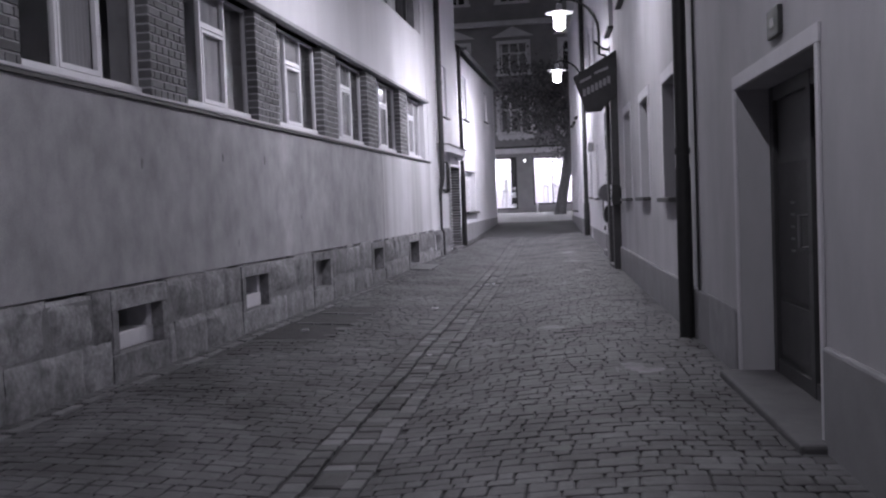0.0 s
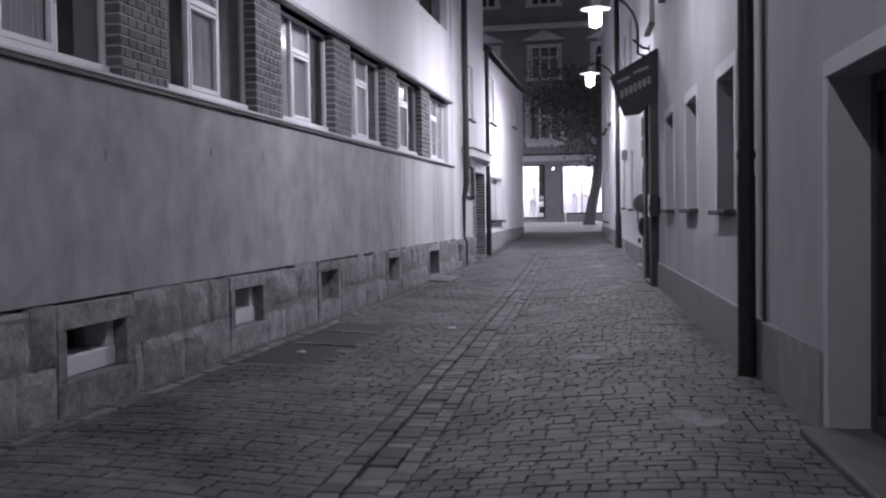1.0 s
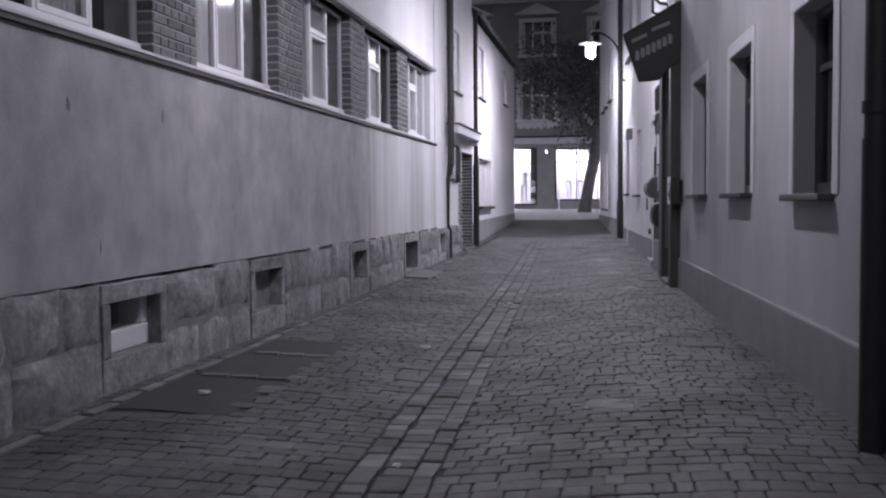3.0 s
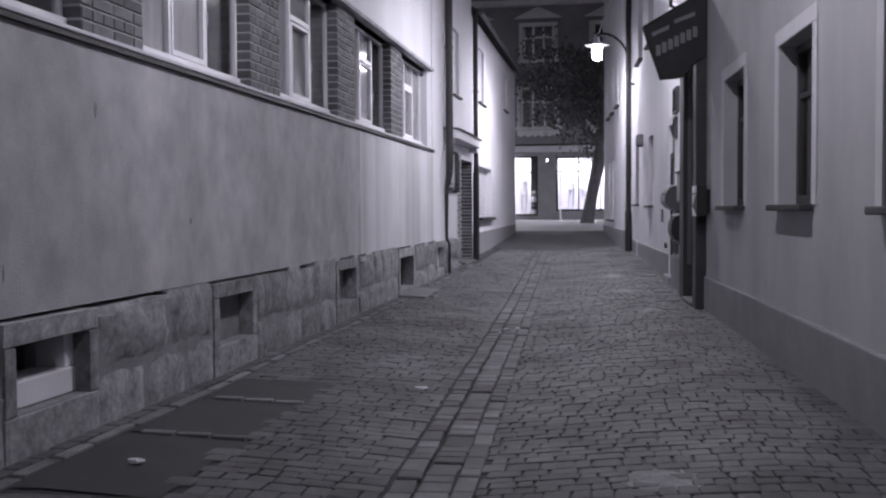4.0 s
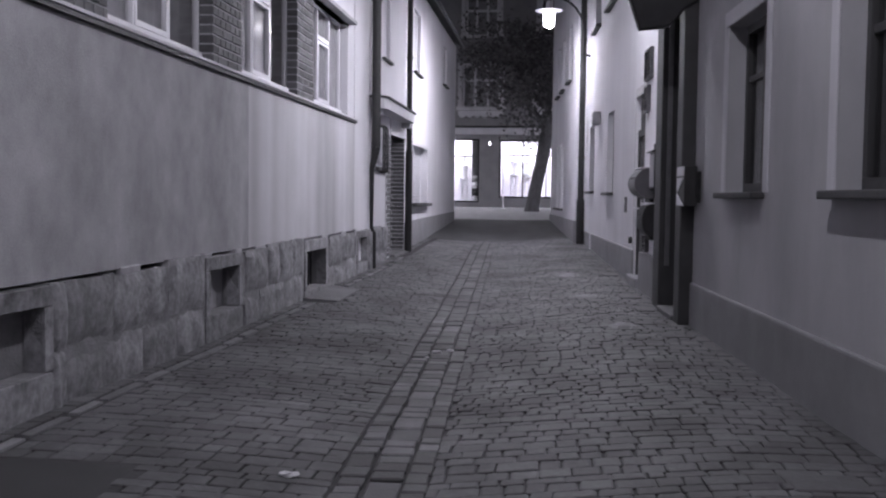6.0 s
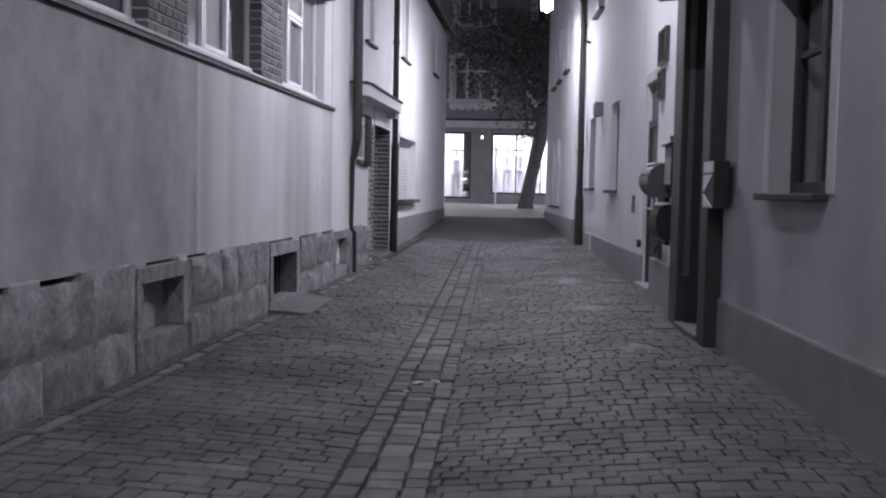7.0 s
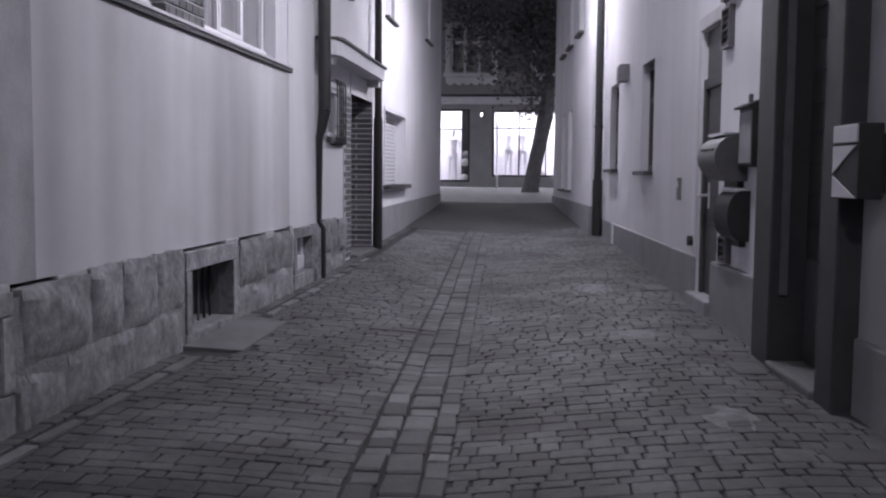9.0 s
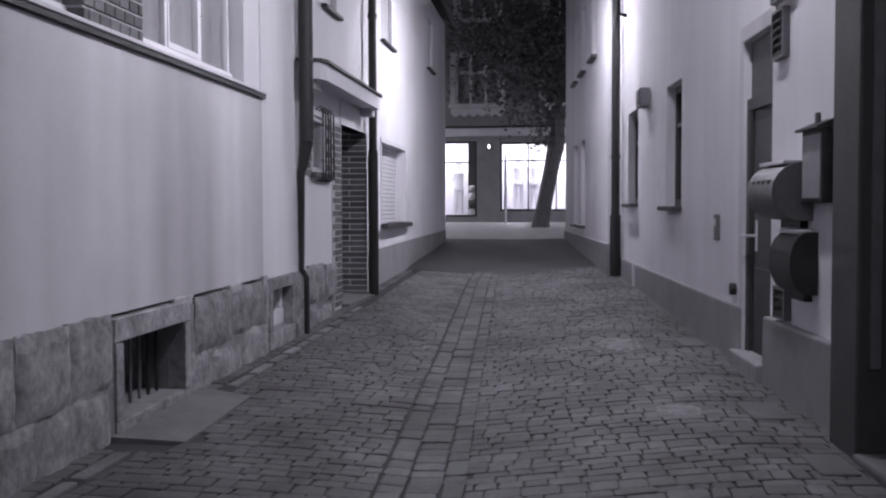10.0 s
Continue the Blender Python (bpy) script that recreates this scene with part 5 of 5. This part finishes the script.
def paving():
    base = thing("paving", (-1.5, 6.5, 0.1), "worn granite setts in rows with a stone gutter", "paving", "", "structure")
    rnd = random.Random(9)
    verts, faces = [], []
    near = []

    def row_shift(x, y):
        """The rows swing from square to the lane to a slight slant."""
        t = max(0.0, min(1.0, (y - 5.0) / 5.0))
        return (0.03 + 0.058 * t * t * (3 - 2 * t)) * (x + 1.6) + 0.012 * math.sin(x * 1.3 + y * 0.4)

    def sett(x0, x1, y0, y1, lift, slant):
        """An eight-cornered stone with a slightly crowned top: lower, upper and crown rings."""
        xc, yc = (x0 + x1) / 2, (y0 + y1) / 2
        px = (x1 - x0) / 2 - rnd.choice((0.0015, 0.003, 0.005, 0.008))
        py = (y1 - y0) / 2 - rnd.uniform(0.0005, 0.0035)
        c = min(px, py) * rnd.uniform(0.10, 0.26)
        lo, hi, top = [], [], []
        for u, v in ((-px, c - py), (c - px, -py), (px - c, -py), (px, c - py), (px, py - c), (px - c, py), (c - px, py), (-px, py - c)):
            u, v = u + rnd.uniform(-0.004, 0.004), v + rnd.uniform(-0.003, 0.003)
            x, y = xc + u, yc + v + slant * u
            z = ground(x, y) + lift
            lo.append((x, y, z - 0.05))
            hi.append((x, y, z - 0.006))
            top.append((xc + u * 0.86, yc + (v + slant * u) * 0.86, z - 0.0025 + rnd.uniform(-0.001, 0.001)))
        return lo + hi + top

    quads = [(8 * r + i, 8 * r + (i + 1) % 8, 8 * r + 8 + (i + 1) % 8, 8 * r + 8 + i) for r in (0, 1) for i in range(8)] + [tuple(range(16, 24))]
    y = -2.5
    while y < 31.0:
        d = rnd.choice((0.092, 0.108, 0.122, 0.138, 0.155)) * rnd.uniform(0.95, 1.05)
        yc = y + d / 2
        half = 0.214
        g0, g1 = gutter_x(yc) - half - 0.01, gutter_x(yc) + half + 0.008
        for a, b in ((-3.86, -3.725), (-3.60, g0 - 0.008), (g1, right(yc, 0.0, 0)[0] if yc < 29.9 else right_far(yc, 0.0, 0)[0])):
            x = a - rnd.uniform(0, 0.1)
            while x < b - 0.05:
                w = rnd.choice((0.095, 0.115, 0.135, 0.16, 0.195)) * rnd.uniform(0.93, 1.07)
                x1 = min(x + w, b)
                if b - x1 < 0.07:
                    x1 = b
                x0 = max(x, a)
                xc = (x0 + x1) / 2
                if x1 - x0 > 0.04 and not any(s[0] < xc < s[1] and s[2] < yc < s[3] for s in SKIP):
                    near_edge, far_edge = y + row_shift(xc, y), y + d + row_shift(xc, y + d)
                    slant = (row_shift(x1, yc) - row_shift(x0, yc)) / (x1 - x0) + rnd.uniform(-0.012, 0.012)
                    pts = sett(x0, x1, near_edge, far_edge, rnd.uniform(-0.003, 0.003), slant)
                    if 5.6 < yc < 8.2 and -0.95 < xc < 0.75 and len(near) < 290:
                        near.append(pts)
                    else:
                        k = len(verts)
                        verts.extend(pts)
                        faces.extend(tuple(k + i for i in q) for q in quads)
                x = x1
        y += d
    me = bpy.data.meshes.new("setts")
    me.from_pydata(verts, [], faces)
    me.materials.append(SETT)
    tagged(attach(new("setts", me), base), "rows of worn grey granite setts", "", "", "stuff")
    for pts in near:
        c = [sum(p[i] for p in pts) / len(pts) for i in range(3)]
        me = bpy.data.meshes.new("sett")
        me.from_pydata([tuple(p[i] - c[i] for i in range(3)) for p in pts], [], quads)
        me.materials.append(SETT_PIECE)
        ob = new("sett", me)
        ob.matrix_basis = Matrix.Translation(c)
        attach(ob, base)
    gut = thing("stone_gutter", (gutter_x(10), 10, 0.1), "shallow gutter of worn longer granite stones", "gutter", "", "structure")
    stones = [block_mesh("gutter_stone", GUTTER, 0.07, 0.03, s) for s in (21, 22, 23)]
    more, more_faces = [], []
    for off, wide in ((-0.152, 0.136), (0.012, 0.178), (0.166, 0.118)):
        y = -2.5 + rnd.random() * 0.1
        while y < 31.2:
            l = rnd.choice((0.13, 0.15, 0.17, 0.28)) * rnd.uniform(0.9, 1.1)
            x = gutter_x(y + l / 2) + off
            if not 4.5 < y < 19.0:
                k = len(more)
                more.extend(sett(x - wide / 2, x + wide / 2, y, y + l, rnd.uniform(-0.006, 0.003), 0.05))
                more_faces.extend(tuple(k + i for i in q) for q in quads)
                y += l
                continue
            ob = new("gutter_stone", rnd.choice(stones))
            ob.matrix_basis = Matrix.LocRotScale((x + rnd.uniform(-0.006, 0.006), y + l / 2, ground(x, y) - 0.04 + rnd.uniform(-0.006, 0.005)), Euler((0, 0, 0.05 + rnd.uniform(-0.05, 0.05))), (wide * rnd.uniform(0.9, 1.0), l - 0.008, 0.09))
            attach(ob, gut)
            y += l
    me = bpy.data.meshes.new("gutter_rows")
    me.from_pydata(more, [], more_faces)
    me.materials.append(SETT)
    tagged(attach(new("gutter_rows", me), gut), "worn gutter stones farther off", "", "", "stuff")
    edge = thing("wall_edging", (-3.71, 10, 0.2), "strip of pale flat stones along the wall's foot", "edging", "", "structure")
    slabs = [block_mesh("edge_stone", EDGE_STONE, 0.06, 0.02, s) for s in (31, 32)]
    y = 1.0
    while y < 25.4:
        l = rnd.uniform(0.3, 0.62)
        if not 19.4 < y + l / 2 < 21.1:
            ob = new("edge_stone", rnd.choice(slabs))
            ob.matrix_basis = Matrix.LocRotScale((-3.66, y + l / 2, ground(-3.66, y + l / 2) - 0.043 + rnd.uniform(-0.003, 0.003)), Euler((0.0, 0.0, rnd.uniform(-0.02, 0.02))), (rnd.uniform(0.06, 0.09), l * rnd.uniform(0.85, 0.98), 0.09))
            attach(ob, edge)
        y += l
    flags = block_mesh("edge_stone", SLAB, 0.06, 0.02, 31)
    slab_y = [(0.25, 12.95, 0.34, 0.26), (0.16, 17.45, 0.3, 0.22), (-0.02, 20.6, 0.26, 0.5), (-0.1, 23.4, 0.22, 0.5), (0.05, 19.4, 0.2, 0.4)]
    for x, y, sx, sy in slab_y:
        ob = new("edge_stone", flags)
        ob.matrix_basis = Matrix.LocRotScale((x, y, ground(x, y) - 0.034), Euler((0, 0, 0.06)), (sx, sy, 0.08))
        attach(ob, edge)


paving()


def scraps():
    """Small crumpled foil and paper caught in the gutter."""
    rnd = random.Random(4)
    for x, y, r in ((-1.94, 16.78, 0.028), (-1.82, 16.84, 0.022), (-1.98, 16.5, 0.014), (-2.19, 12.97, 0.03), (-3.2, 10.4, 0.03), (-1.6, 9.2, 0.02)):
        bm = bmesh.new()
        bmesh.ops.create_icosphere(bm, subdivisions=2, radius=1.0)
        z = ground(x, y) + 0.012
        for v in bm.verts:
            k = 1 + rnd.uniform(-0.4, 0.35)
            v.co = Vector((x + v.co.x * r * k * 1.4, y + v.co.y * r * k, z + v.co.z * r * 0.45 * k))
        solid("litter", bm, METAL_PALE, "small crumpled pale foil scrap lying in the gutter", "litter")


scraps()


def worn_patches():
    """Thin cement smears trodden over the setts."""
    rnd = random.Random(8)
    for x, y, rx, ry in ((0.28, 7.85, 0.24, 0.34), (-0.28, 18.1, 0.2, 0.3), (-0.75, 23.3, 0.3, 0.5), (-0.5, 10.6, 0.22, 0.3), (-0.55, 20.6, 0.16, 0.3)):
        bm = bmesh.new()
        n = 18
        c = bm.verts.new((x, y, ground(x, y) + 0.0015))
        ring = []
        for k in range(n):
            a = 2 * math.pi * k / n
            r = 0.82 + 0.13 * math.sin(2 * a + x * 9) + 0.06 * math.sin(5 * a + y)
            px, py = x + rx * r * math.cos(a), y + ry * r * math.sin(a)
            ring.append(bm.verts.new((px, py, ground(px, py) - 0.004)))
        for k in range(n):
            bm.faces.new((c, ring[k], ring[(k + 1) % n]))
        solid("cement_smear", bm, SMEAR, "thin pale cement smear over the setts", "patch", "structure", True)


worn_patches()


def chips():
    """Small broken spots in the cement plaster."""
    rnd = random.Random(17)
    for u, z in ((8.1, 2.05), (9.95, 2.17), (11.25, 2.2), (10.3, 1.25), (12.6, 1.5)):
        bm = bmesh.new()
        n = 10
        rx, rz = rnd.uniform(0.012, 0.03), rnd.uniform(0.03, 0.06)
        rim = [(u + rx * rnd.uniform(0.5, 1.1) * math.cos(2 * math.pi * k / n), 0.002, z + rz * rnd.uniform(0.5, 1.1) * math.sin(2 * math.pi * k / n)) for k in range(n)]
        prism(bm, left, rim, [(p[0], 0.0065, p[2]) for p in rim])
        solid("render_chip", bm, PLINTH_JOINT, "small dark chipped spot in the render", "chip", "structure")


chips()
